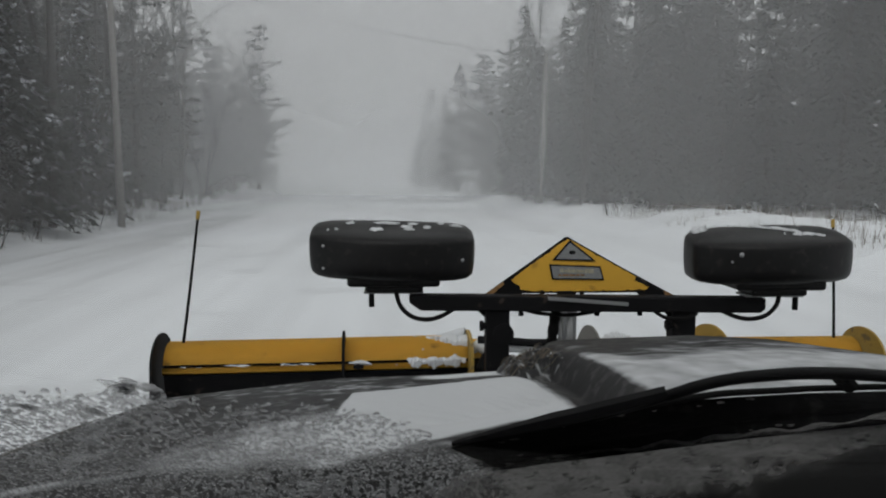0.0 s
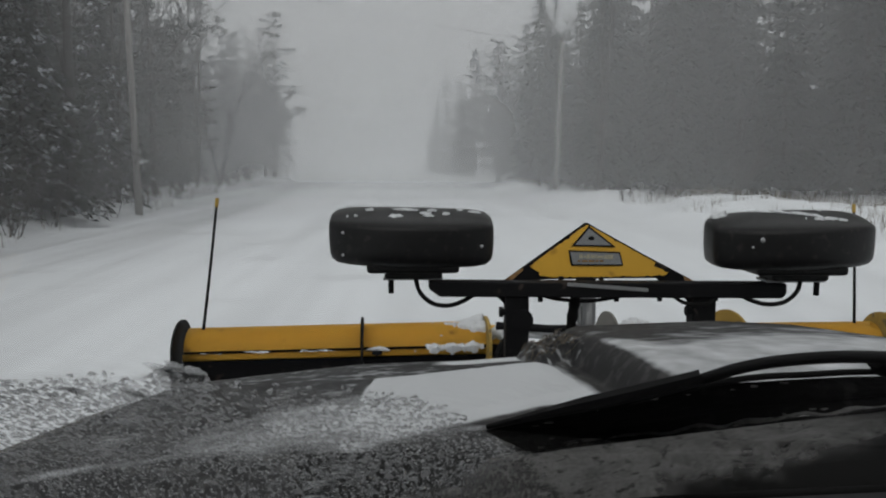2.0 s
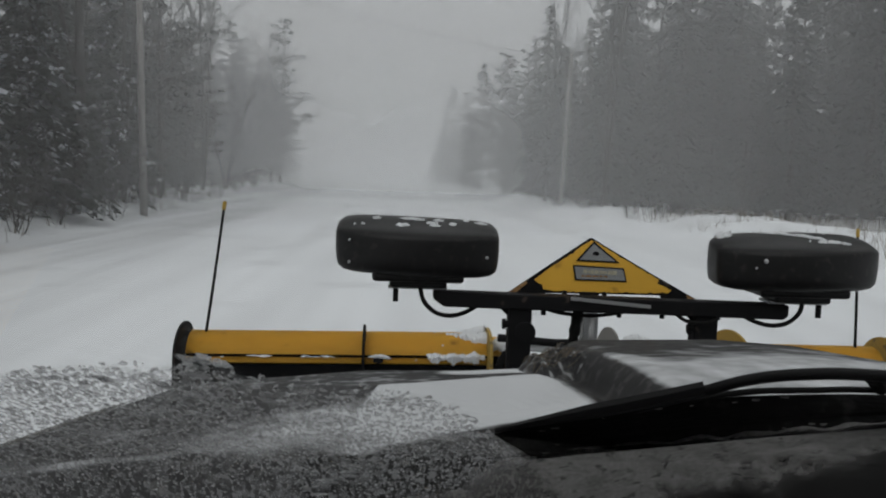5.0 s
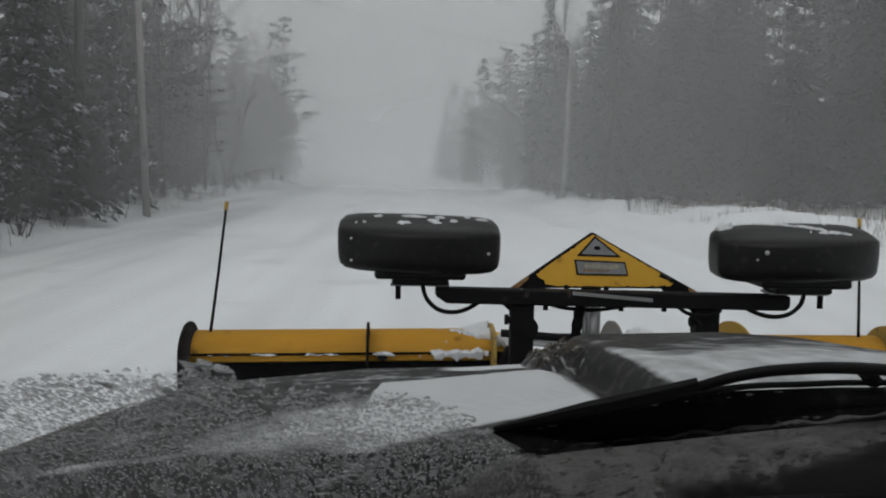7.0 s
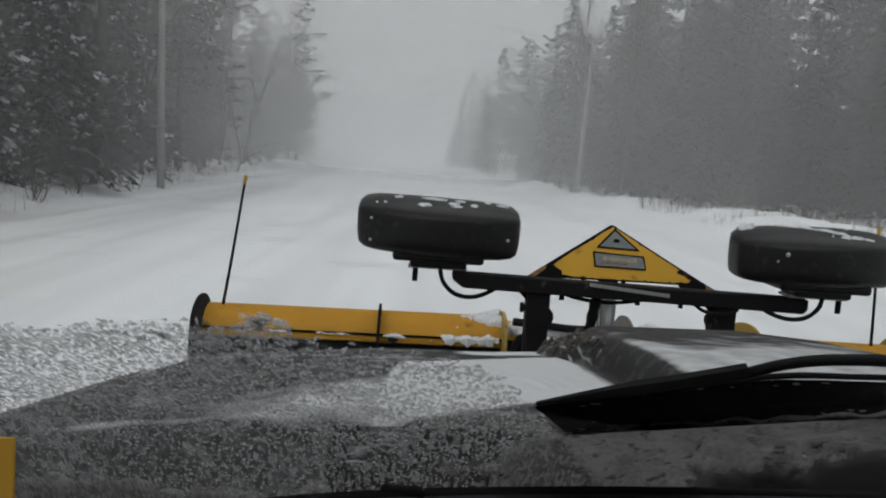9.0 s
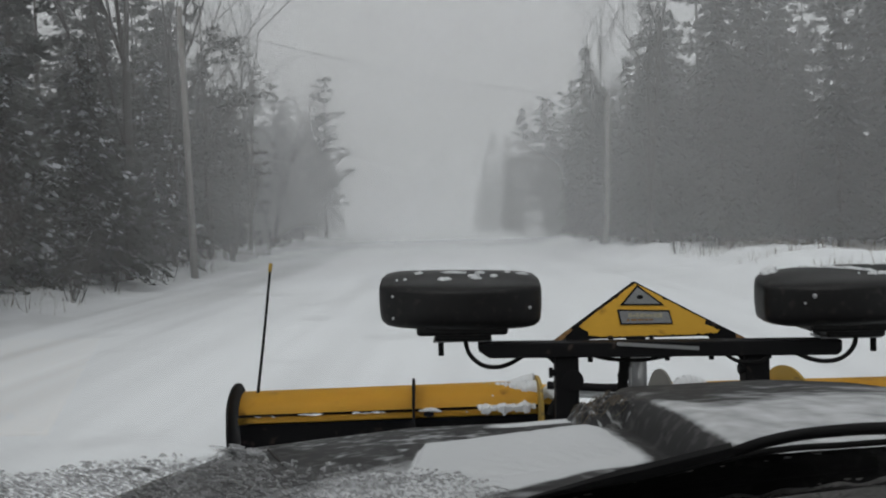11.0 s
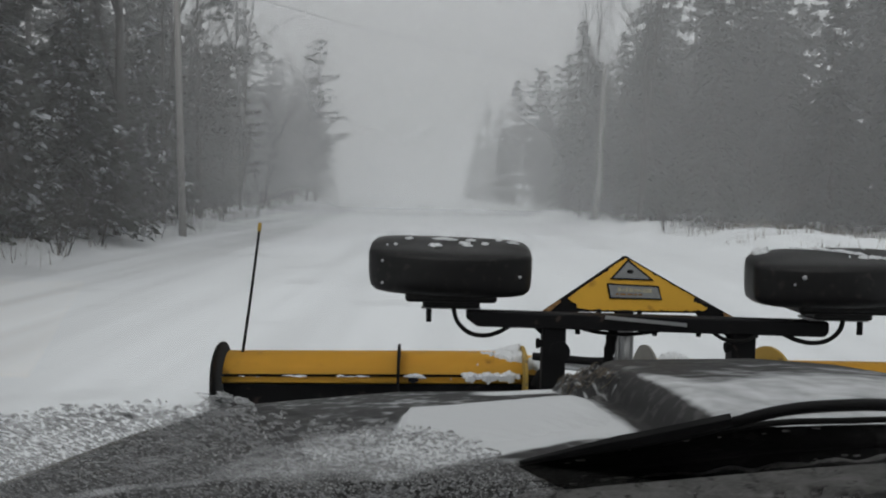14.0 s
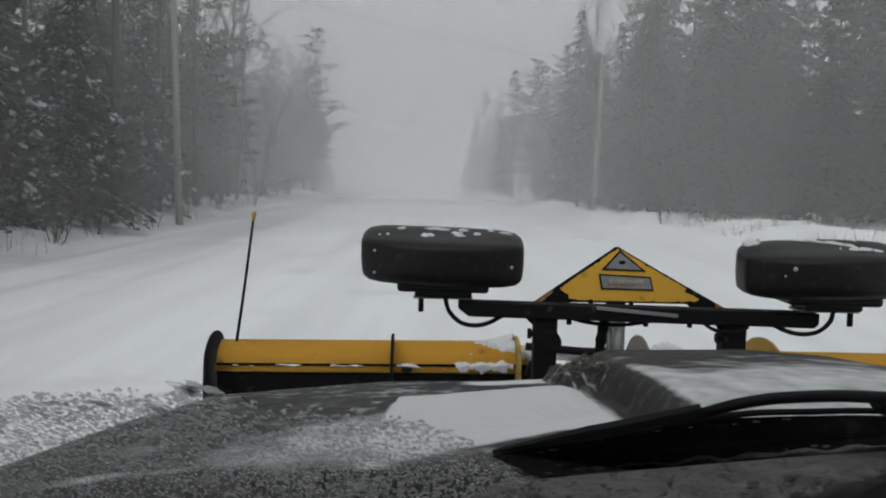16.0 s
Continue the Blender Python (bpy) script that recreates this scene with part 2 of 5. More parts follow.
def haze_material(name, density, rise=0.5):
    """Haze of falling snow, put in as a flat half-clear sheet that scatters daylight both ways."""
    m = bpy.data.materials.new(name)
    m.use_nodes = True
    n, l = m.node_tree.nodes, m.node_tree.links
    n.remove(n["Principled BSDF"])
    tr, df, tl = n.new("ShaderNodeBsdfTransparent"), n.new("ShaderNodeBsdfDiffuse"), n.new("ShaderNodeBsdfTranslucent")
    both, mx = n.new("ShaderNodeMixShader"), n.new("ShaderNodeMixShader")
    for s in (df, tl):
        s.inputs["Color"].default_value = (0.96, 0.97, 0.98, 1)
    both.inputs[0].default_value = 0.5
    l.new(df.outputs[0], both.inputs[1])
    l.new(tl.outputs[0], both.inputs[2])
    co, no, rg = n.new("ShaderNodeTexCoord"), n.new("ShaderNodeTexNoise"), n.new("ShaderNodeMapRange")
    no.inputs["Scale"].default_value, no.inputs["Detail"].default_value = 0.06, 3
    l.new(co.outputs["Object"], no.inputs["Vector"])
    l.new(no.outputs["Fac"], rg.inputs["Value"])
    rg.inputs["From Min"].default_value, rg.inputs["From Max"].default_value = 0.3, 0.7
    rg.inputs["To Min"].default_value, rg.inputs["To Max"].default_value = density * 0.8, density * 1.2
    # density fades low down to hide the sheet's foot, high up for brighter sky
    sp, lift, mu = n.new("ShaderNodeSeparateXYZ"), n.new("ShaderNodeMapRange"), n.new("ShaderNodeMath")
    l.new(co.outputs["Object"], sp.inputs[0])
    l.new(sp.outputs["Z"], lift.inputs["Value"])
    lift.inputs["From Min"].default_value, lift.inputs["From Max"].default_value = 0.0, rise
    thin, mu2 = n.new("ShaderNodeMapRange"), n.new("ShaderNodeMath")
    l.new(sp.outputs["Z"], thin.inputs["Value"])
    thin.inputs["From Min"].default_value, thin.inputs["From Max"].default_value = 5.0, 26.0
    thin.inputs["To Min"].default_value, thin.inputs["To Max"].default_value = 1.0, 0.4
    mu.operation = mu2.operation = "MULTIPLY"
    l.new(rg.outputs["Result"], mu2.inputs[0])
    l.new(thin.outputs["Result"], mu2.inputs[1])
    l.new(mu2.outputs[0], mu.inputs[0])
    l.new(lift.outputs["Result"], mu.inputs[1])
    l.new(mu.outputs[0], mx.inputs[0])
    l.new(tr.outputs[0], mx.inputs[1])
    l.new(both.outputs[0], mx.inputs[2])
    l.new(mx.outputs[0], n["Material Output"].inputs["Surface"])
    return m


def frost_material(thin=0.05, thick=0.50, tone=0.32):
    """Frozen slush spattered over glass: a mottled crust of merging drops with clear gaps, denser and smeared in places."""
    m = bpy.data.materials.new("frost film")
    m.use_nodes = True
    n, l = m.node_tree.nodes, m.node_tree.links
    n.remove(n["Principled BSDF"])
    tr, tl, mx, co = (n.new("ShaderNode" + k) for k in ("BsdfTransparent", "BsdfTranslucent", "MixShader", "TexCoord"))

    def field(scale, stretch, detail, gain, shift, rough=0.5):
        mp, no, ma = n.new("ShaderNodeMapping"), n.new("ShaderNodeTexNoise"), n.new("ShaderNodeMath")
        mp.inputs["Scale"].default_value = (1.0, stretch, stretch)
        no.inputs["Scale"].default_value, no.inputs["Detail"].default_value, no.inputs["Roughness"].default_value = scale, detail, rough
        l.new(co.outputs["Object"], mp.inputs["Vector"])
        l.new(mp.outputs["Vector"], no.inputs["Vector"])
        ma.operation, ma.inputs[1].default_value, ma.inputs[2].default_value = "MULTIPLY_ADD", gain, shift
        l.new(no.outputs["Fac"], ma.inputs[0])
        return ma.outputs[0]

    def plus(a, b):
        ad = n.new("ShaderNodeMath")
        l.new(a, ad.inputs[0])
        l.new(b, ad.inputs[1])
        return ad.outputs[0]

    drops, clump, smear = field(430, 0.34, 1, 1.0, 0.0), field(120, 0.4, 1, 0.18, -0.09), field(16, 0.8, 4, 0.30, -0.15)
    rg = n.new("ShaderNodeMapRange")
    rg.interpolation_type = "SMOOTHSTEP"
    l.new(plus(plus(drops, clump), smear), rg.inputs["Value"])
    rg.inputs["From Min"].default_value, rg.inputs["From Max"].default_value = 0.43, 0.56
    rg.inputs["To Min"].default_value, rg.inputs["To Max"].default_value = thin, thick
    shade = n.new("ShaderNodeMixRGB")
    shade.inputs[1].default_value, shade.inputs[2].default_value = (tone * 0.75, tone * 0.76, tone * 0.78, 1), (tone * 1.25, tone * 1.26, tone * 1.28, 1)
    l.new(field(140, 0.5, 3, 1.6, -0.3), shade.inputs[0])
    l.new(shade.outputs[0], tl.inputs["Color"])
    at, fade = n.new("ShaderNodeAttribute"), n.new("ShaderNodeMath")
    at.attribute_name, fade.operation = "cover", "MULTIPLY"
    l.new(rg.outputs["Result"], fade.inputs[0])
    l.new(at.outputs["Fac"], fade.inputs[1])
    l.new(fade.outputs[0], mx.inputs[0])
    l.new(tr.outputs[0], mx.inputs[1])
    l.new(tl.outputs[0], mx.inputs[2])
    l.new(mx.outputs[0], n["Material Output"].inputs["Surface"])
    return m


def feathered(m):
    """Lets the thin edge of each frozen drop melt into the glass, as its cover attribute says."""
    n, l = m.node_tree.nodes, m.node_tree.links
    out = n["Material Output"].inputs["Surface"]
    solid = out.links[0].from_socket
    tr, at, mx = n.new("ShaderNodeBsdfTransparent"), n.new("ShaderNodeAttribute"), n.new("ShaderNodeMixShader")
    at.attribute_name = "cover"
    l.new(at.outputs["Fac"], mx.inputs[0])
    l.new(tr.outputs[0], mx.inputs[1])
    l.new(solid, mx.inputs[2])
    l.new(mx.outputs[0], out)


GRAIN = mat("half-clear frozen drops", (0.72, 0.73, 0.74), 0.6, vary=0.4, scale=30, fine=300, bump=0.2, dist=0.001, translucent=0.85)
feathered(GRAIN)
feathered(PACKED)
FROST = frost_material()
GLASS = glass_material()


# ---- builders ----
def mesh_of(name, bm, material, smooth=False):
    me = bpy.data.meshes.new(name)
    bm.to_mesh(me)
    bm.free()
    me.materials.append(material)
    if smooth:
        for f in me.polygons:
            f.use_smooth = True
    return me


def part(name, bm, material, parent=None, label="", smooth=False):
    ob = new(name, mesh_of(name, bm, material, smooth))
    ob.parent = parent
    if label:
        tagged(ob, label)
    return ob


def empty(name, at=(0, 0, 0)):
    ob = new(name)
    ob.empty_display_size = 0.2
    ob.location = at
    return ob


def box(bm, size, at, rot=(0, 0, 0), bevel=0.0):
    """A box of that size, with its centre at at, turned by rot degrees, its edges rounded by bevel."""
    v = bmesh.ops.create_cube(bm, size=1, matrix=pose(*at, *rot) @ Matrix.Diagonal((*size, 1)))["verts"]
    if bevel:
        e = list({e for x in v for e in x.link_edges})
        bmesh.ops.bevel(bm, geom=e, offset=bevel, segments=2, affect="EDGES", profile=0.5)
    return bm


def cyl(bm, a, b, r1, r2=None, seg=12):
    a, b = Vector(a), Vector(b)
    d = b - a
    m = Matrix.Translation((a + b) / 2) @ d.to_track_quat("Z", "Y").to_matrix().to_4x4()
    bmesh.ops.create_cone(bm, cap_ends=True, segments=seg, radius1=r1, radius2=r1 if r2 is None else r2, depth=d.length, matrix=m)
    return bm


def bend(points, n):
    """n + 1 points on a smooth curve through the given ones."""
    p = [Vector(q) for q in points]
    p = [2 * p[0] - p[1]] + p + [2 * p[-1] - p[-2]]
    out = []
    for i in range(n + 1):
        s = i / n * (len(p) - 3)
        k = min(int(s), len(p) - 4)
        f = s - k
        a, b, c, d = p[k:k + 4]
        out.append(0.5 * (2 * b + (c - a) * f + (2 * a - 5 * b + 4 * c - d) * f * f + (3 * b - a - 3 * c + d) * f ** 3))
    return out


def tube(bm, points, r, seg=8, n=24, flat=1.0, up=(0, 0, 1)):
    """A round or flattened bar swept along a smooth curve; r may be a function of 0..1."""
    path = bend(points, n)
    rings = []
    for i, c in enumerate(path):
        t = (path[min(i + 1, n)] - path[max(i - 1, 0)]).normalized()
        side = t.cross(Vector(up)).normalized()
        top = side.cross(t)
        q = r(i / n) if callable(r) else r
        rings.append([bm.verts.new(c + q * (math.cos(a) * side + flat * math.sin(a) * top)) for a in (2 * math.pi * k / seg for k in range(seg))])
    for a, b in zip(rings, rings[1:]):
        for k in range(seg):
            bm.faces.new((a[k], a[(k + 1) % seg], b[(k + 1) % seg], b[k]))
    bm.faces.new(rings[0][::-1])
    bm.faces.new(rings[-1])
    return bm


def plate(bm, outline, thick, m=Matrix()):
    """A flat plate: outline in x, z, thick along y, then moved by m."""
    f = [bm.verts.new(m @ Vector((x, -thick / 2, z))) for x, z in outline]
    b = [bm.verts.new(m @ Vector((x, thick / 2, z))) for x, z in outline]
    bm.faces.new(f)
    bm.faces.new(b[::-1])
    for i in range(len(f)):
        j = (i + 1) % len(f)
        bm.faces.new((f[j], f[i], b[i], b[j]))
    bmesh.ops.recalc_face_normals(bm, faces=bm.faces)
    return bm


def grid(bm, xs, ys, height):
    v = [[bm.verts.new((x, y, height(x, y))) for x in xs] for y in ys]
    for a, b in zip(v, v[1:]):
        for i in range(len(xs) - 1):
            bm.faces.new((a[i], a[i + 1], b[i + 1], b[i]))
    return bm


def smooth(a, b, x):
    t = min(1, max(0, (x - a) / (b - a)))
    return t * t * (3 - 2 * t)


def span(a, b, n):
    return [a + (b - a) * i / n for i in range(n + 1)]


def rough(x, y, s, seed=0.0):
    return noise.noise(Vector((x * s, y * s, seed)))


# ---- ground: one sheet of snow with the road in it ----
ROAD_LEFT, ROAD_RIGHT, BEND = -6.6, 8.6, -0.062


def road_axis(y):
    return BEND * max(y, 0) if y < 400 else BEND * 400


def ground_z(x, y):
    u = x - road_axis(y)
    z = 0.0
    left, right = ROAD_LEFT + 0.5 * rough(0, y, 0.15, 3), ROAD_RIGHT - 1.0 + 0.6 * rough(0, y, 0.15, 7)
    z += (0.35 + 0.25 * rough(x, y, 0.25, 1)) * smooth(left + 0.2, left - 2.0, u) if u < 0 else (0.45 + 0.3 * rough(x, y, 0.25, 2)) * smooth(right - 0.2, right + 2.2, u)
    z += 0.5 * smooth(0.2, 1, abs(u) / 40) * rough(x, y, 0.05, 5)
    if left < u < right:
        z -= 0.05 * sum(math.exp(-((u - c) / 0.25) ** 2) for c in (-4.6, -3.9, -2.9, -2.2, -0.6, 1.2, 3.4, 5.0)) * (0.7 + 0.5 * rough(u, y, 0.2, 9))
        z += 0.02 * rough(u * 3, y * 0.25, 0.8, 11)
    else:
        z += 0.09 * rough(x, y, 1.3, 13) + 0.04 * rough(x, y, 3.1, 14)
    return z


def ground():
    xs = [-1500, -600, -250, -120, -70, -45, -32] + span(-26, 26, 130) + [32, 45, 70, 120, 250, 600, 1500]
    ys = [-1500, -400, -100, -30, -12] + span(-6, 40, 110) + span(41.5, 160, 70) + [190, 240, 320, 500, 900, 1800]
    tagged(part("ground", grid(bmesh.new(), xs, ys, ground_z), SNOW, smooth=True), "snow-covered road and verges with faint wheel tracks", "ground", kind="structure")


ground()


# ---- haze of falling snow, imitated by flat upright sheets ----
def haze():
    for y, density in ((14, 0.10), (24, 0.11), (31, 0.10), (39, 0.14), (55, 0.27), (84, 0.48)):
        bm = bmesh.new()
        w = 30 + y * 1.6
        v = [bm.verts.new(p) for p in ((-w, y, -0.4), (w, y, -0.4), (w, y, 20 + y), (-w, y, 20 + y))]
        bm.faces.new(v)
        ob = part("snow_haze", bm, haze_material("haze of falling snow", density))
        tagged(ob, "pale grey flat sheet standing in for snow haze over the road", "haze", kind="structure")
    bm = bmesh.new()
    v = [bm.verts.new((330 * math.sin(a), 130 + 60 * math.cos(a), z)) for z in (-1, 220) for a in span(-1.35, 1.35, 24)]
    for i in range(24):
        bm.faces.new((v[i], v[i + 1], v[i + 26], v[i + 25]))
    tagged(part("backdrop", bm, haze_material("dense snowfall", 0.95), smooth=True), "dense grey snowfall closing the view", "backdrop", kind="structure")


haze()


# ---- trees ----
def spruce_mesh(seed, height, width, snow, bare=0.06, needles=NEEDLES):
    """Trunk, crown of drooping sprays and snow lying on the boughs, as three meshes."""
    rnd = random.Random(seed)
    trunk, crown, white = bmesh.new(), bmesh.new(), bmesh.new()
    cyl(trunk, (0, 0, -0.3), (0, 0, height * 0.97), 0.016 * height, 0.01, 8)
    vs, fs, wv, wf = [], [], [], []
    z = height * bare + 0.2
    while z < height * 0.985:
        f = 1 - z / height
        reach = width * (0.08 + f ** 0.8) * (1 if f < 0.9 else 0.8)
        for k in range(rnd.randint(7, 10)):
            a = rnd.uniform(0, 6.283)
            L = reach * rnd.uniform(0.6, 1.15)
            ca, sa = math.cos(a), math.sin(a)
            drop = rnd.uniform(0.25, 0.6)
            z0 = z + rnd.uniform(-0.15, 0.15)

            def at(s):
                return Vector((ca * L * s, sa * L * s, z0 + 0.12 * L * s - drop * L * s * s))

            side = Vector((-sa, ca, 0))
            n = max(4, int(L * 6.5))
            for i in range(n):
                s = (i + 0.6) / n
                p = at(s)
                for sg in (-1, 1):
                    ln = (0.10 + 0.26 * L * (1 - 0.55 * s) * 0.5) * rnd.uniform(0.7, 1.4)
                    d = (side * sg * rnd.uniform(0.6, 1.0) + Vector((ca, sa, 0)) * rnd.uniform(0.4, 0.9)).normalized() * ln
                    d.z -= ln * rnd.uniform(0.2, 0.9)
                    w = Vector((ca, sa, rnd.uniform(-0.5, 0.5))).normalized() * rnd.uniform(0.05, 0.11)
                    b = len(vs)
                    vs.extend((p - w, p + w, p + d + w * 0.3, p + d * 0.6 - w * 1.3))
                    fs.append((b, b + 1, b + 2, b + 3))
            # small pads of snow along the bough
            for _ in range(rnd.randint(2, 5)):
                if rnd.random() > snow or L < 0.3:
                    continue
                s0 = rnd.uniform(0.25, 0.85)
                s1 = min(1.0, s0 + rnd.uniform(0.08, 0.2) / max(1.0, L))
                wd = rnd.uniform(0.03, 0.09)
                off = side * rnd.uniform(-0.12, 0.12) * L
                ring = []
                for i in range(4):
                    c = at(s0 + (s1 - s0) * i / 3) + off + Vector((0, 0, 0.04))
                    q = wd * (0.3, 1, 0.9, 0.25)[i] * rnd.uniform(0.6, 1.3)
                    b = len(wv)
                    dip = Vector((0, 0, rnd.uniform(0.03, 0.07)))
                    wv.extend((c - side * q - dip, c + Vector((0, 0, 0.25 * q + 0.012)), c + side * q - dip))
                    ring.append(b)
                for b, c in zip(ring, ring[1:]):
                    wf.extend(((b, b + 1, c + 1, c), (b + 1, b + 2, c + 2, c + 1)))
        z += rnd.uniform(0.22, 0.36) * (0.5 + 0.05 * height)

    def made(name, v, f, m):
        me = bpy.data.meshes.new(name)
        me.from_pydata(v, [], f)
        me.materials.append(m)
        return me

    trunk_me = mesh_of("trunk", trunk, BARK, True)
    crown.free()
    white.free()
    return trunk_me, made("crown", vs, fs, needles), made("bough_snow", wv, wf, BOUGH_SNOW)


def bare_mesh(seed, height, stems, spread, level=4):
    """A leafless tree or bush: tapered stems that fork into fine twigs."""
    rnd = random.Random(seed)
    vs, fs = [], []

    def limb(a, b, r1, r2):
        d = (b - a).normalized()
        s = d.cross(Vector((0.31, 0.2, 0.93))).normalized()
        t = d.cross(s)
        k = len(vs)
        for c, r in ((a, r1), (b, r2)):
            vs.extend((c + s * r, c + t * r, c - s * r, c - t * r))
        for i in range(4):
            fs.append((k + i, k + (i + 1) % 4, k + 4 + (i + 1) % 4, k + 4 + i))

    def grow(p, d, ln, r, lv):
        n = 4
        for i in range(n):
            d = (d + Vector((rnd.uniform(-1, 1), rnd.uniform(-1, 1), rnd.uniform(-0.2, 0.5))) * 0.10).normalized()
            q = p + d * ln / n
            limb(p, q, r * (1 - 0.6 * i / n), r * (1 - 0.6 * (i + 1) / n))
            p = q
            if lv > 0 and i > 0 or (lv > 1):
                for _ in range(rnd.randint(1, 2)):
                    e = (d + Vector((rnd.uniform(-1, 1), rnd.uniform(-1, 1), rnd.uniform(0, 0.4))) * 0.75).normalized()
                    if lv > 0:
                        grow(p, e, ln * rnd.uniform(0.35, 0.55), max(0.006, r * 0.45), lv - 1)

    for _ in range(stems):
        o = Vector((rnd.uniform(-1, 1), rnd.uniform(-1, 1), 0)) * 0.15 * spread * stems ** 0.5
        d = Vector((rnd.uniform(-1, 1) * spread, rnd.uniform(-1, 1) * spread, 1)).normalized()
        grow(o - Vector((0, 0, 0.2)), d, height * rnd.uniform(0.7, 1), 0.0075 * height if stems < 3 else 0.006 * height, level - 1)
    me = bpy.data.meshes.new("branches")
    me.from_pydata(vs, [], fs)
    me.materials.append(TWIGS)
    return me


def plant(name, meshes, label, category, group, x, y, turn, size, tilt=0.0, sink=0.05):
    ob = empty(name)
    for me in meshes:
        if len(me.polygons):
            p = new(me.name.split(".")[0], me)
            p.parent = ob
            if me.name.startswith("bough_snow"):
                tagged(p, "white snow lying on the boughs", kind="stuff")
    ob.matrix_basis = pose(x, y, ground_z(x, y) - sink, tilt, 0, turn) @ Matrix.Scale(size, 4)
    return tagged(ob, label, category, group)


def pine_mesh(seed, height, width, clear=0.3):
    """Pine: bare lower stem, uneven whorls of rising limbs that carry flat plumes of needles, a ragged top."""
    rnd = random.Random(seed)
    trunk = bmesh.new()
    lean = Vector((rnd.uniform(-0.02, 0.02), rnd.uniform(-0.02, 0.02), 0)) * height
    cyl(trunk, (0, 0, -0.3), (lean.x, lean.y, height * 0.95), 0.013 * height, 0.015, 8)
    vs, fs = [], []
    z = height * clear
    while z < height * 0.985:
        f = (z / height - clear) / (1 - clear)
        reach = width * (0.45 + 0.75 * math.sin(math.pi * min(1, 0.25 + 0.75 * f))) * (1 - 0.55 * f)
        for _ in range(rnd.randint(3, 5)):
            if rnd.random() < 0.12:
                continue
            a = rnd.uniform(0, 6.283)
            L = reach * rnd.uniform(0.45, 1.25)
            out, side = Vector((math.cos(a), math.sin(a), 0)), Vector((-math.sin(a), math.cos(a), 0))
            rise = rnd.uniform(0.0, 0.35) * (0.4 + f)
            base = lean * (z / height) + Vector((0, 0, z + rnd.uniform(-0.2, 0.2)))
            tip = base + out * L + Vector((0, 0, rise * L))
            cyl(trunk, base, tip, 0.012 * L + 0.012, 0.008, 4)
            n = max(3, int(L * 3.2))
            for i in range(n):
                s = 0.30 + 0.75 * (i + rnd.random()) / n
                c = base.lerp(tip, s) + side * rnd.uniform(-0.22, 0.22) * L * (1.1 - 0.5 * s)
                r = rnd.uniform(0.24, 0.46) * (0.75 + 0.06 * L)
                for _ in range(9):
                    d = (out * rnd.uniform(-0.5, 1.0) + side * rnd.uniform(-1, 1) + Vector((0, 0, rnd.uniform(-0.25, 0.75)))).normalized() * r * rnd.uniform(0.7, 1.2)
                    w = d.cross(Vector((rnd.uniform(-1, 1), rnd.uniform(-1, 1), 1))).normalized() * r * rnd.uniform(0.16, 0.30)
                    k = len(vs)
                    vs.extend((c - w * 0.5, c + w * 0.5, c + d * 0.7 + w, c + d, c + d * 0.6 - w))
                    fs.append((k, k + 1, k + 2, k + 3, k + 4))
        z += rnd.uniform(0.35, 0.75) * (0.5 + 0.04 * height)
    me = bpy.data.meshes.new("crown")
    me.from_pydata(vs, [], fs)
    me.materials.append(NEEDLES)
    return mesh_of("trunk", trunk, BARK, True), me


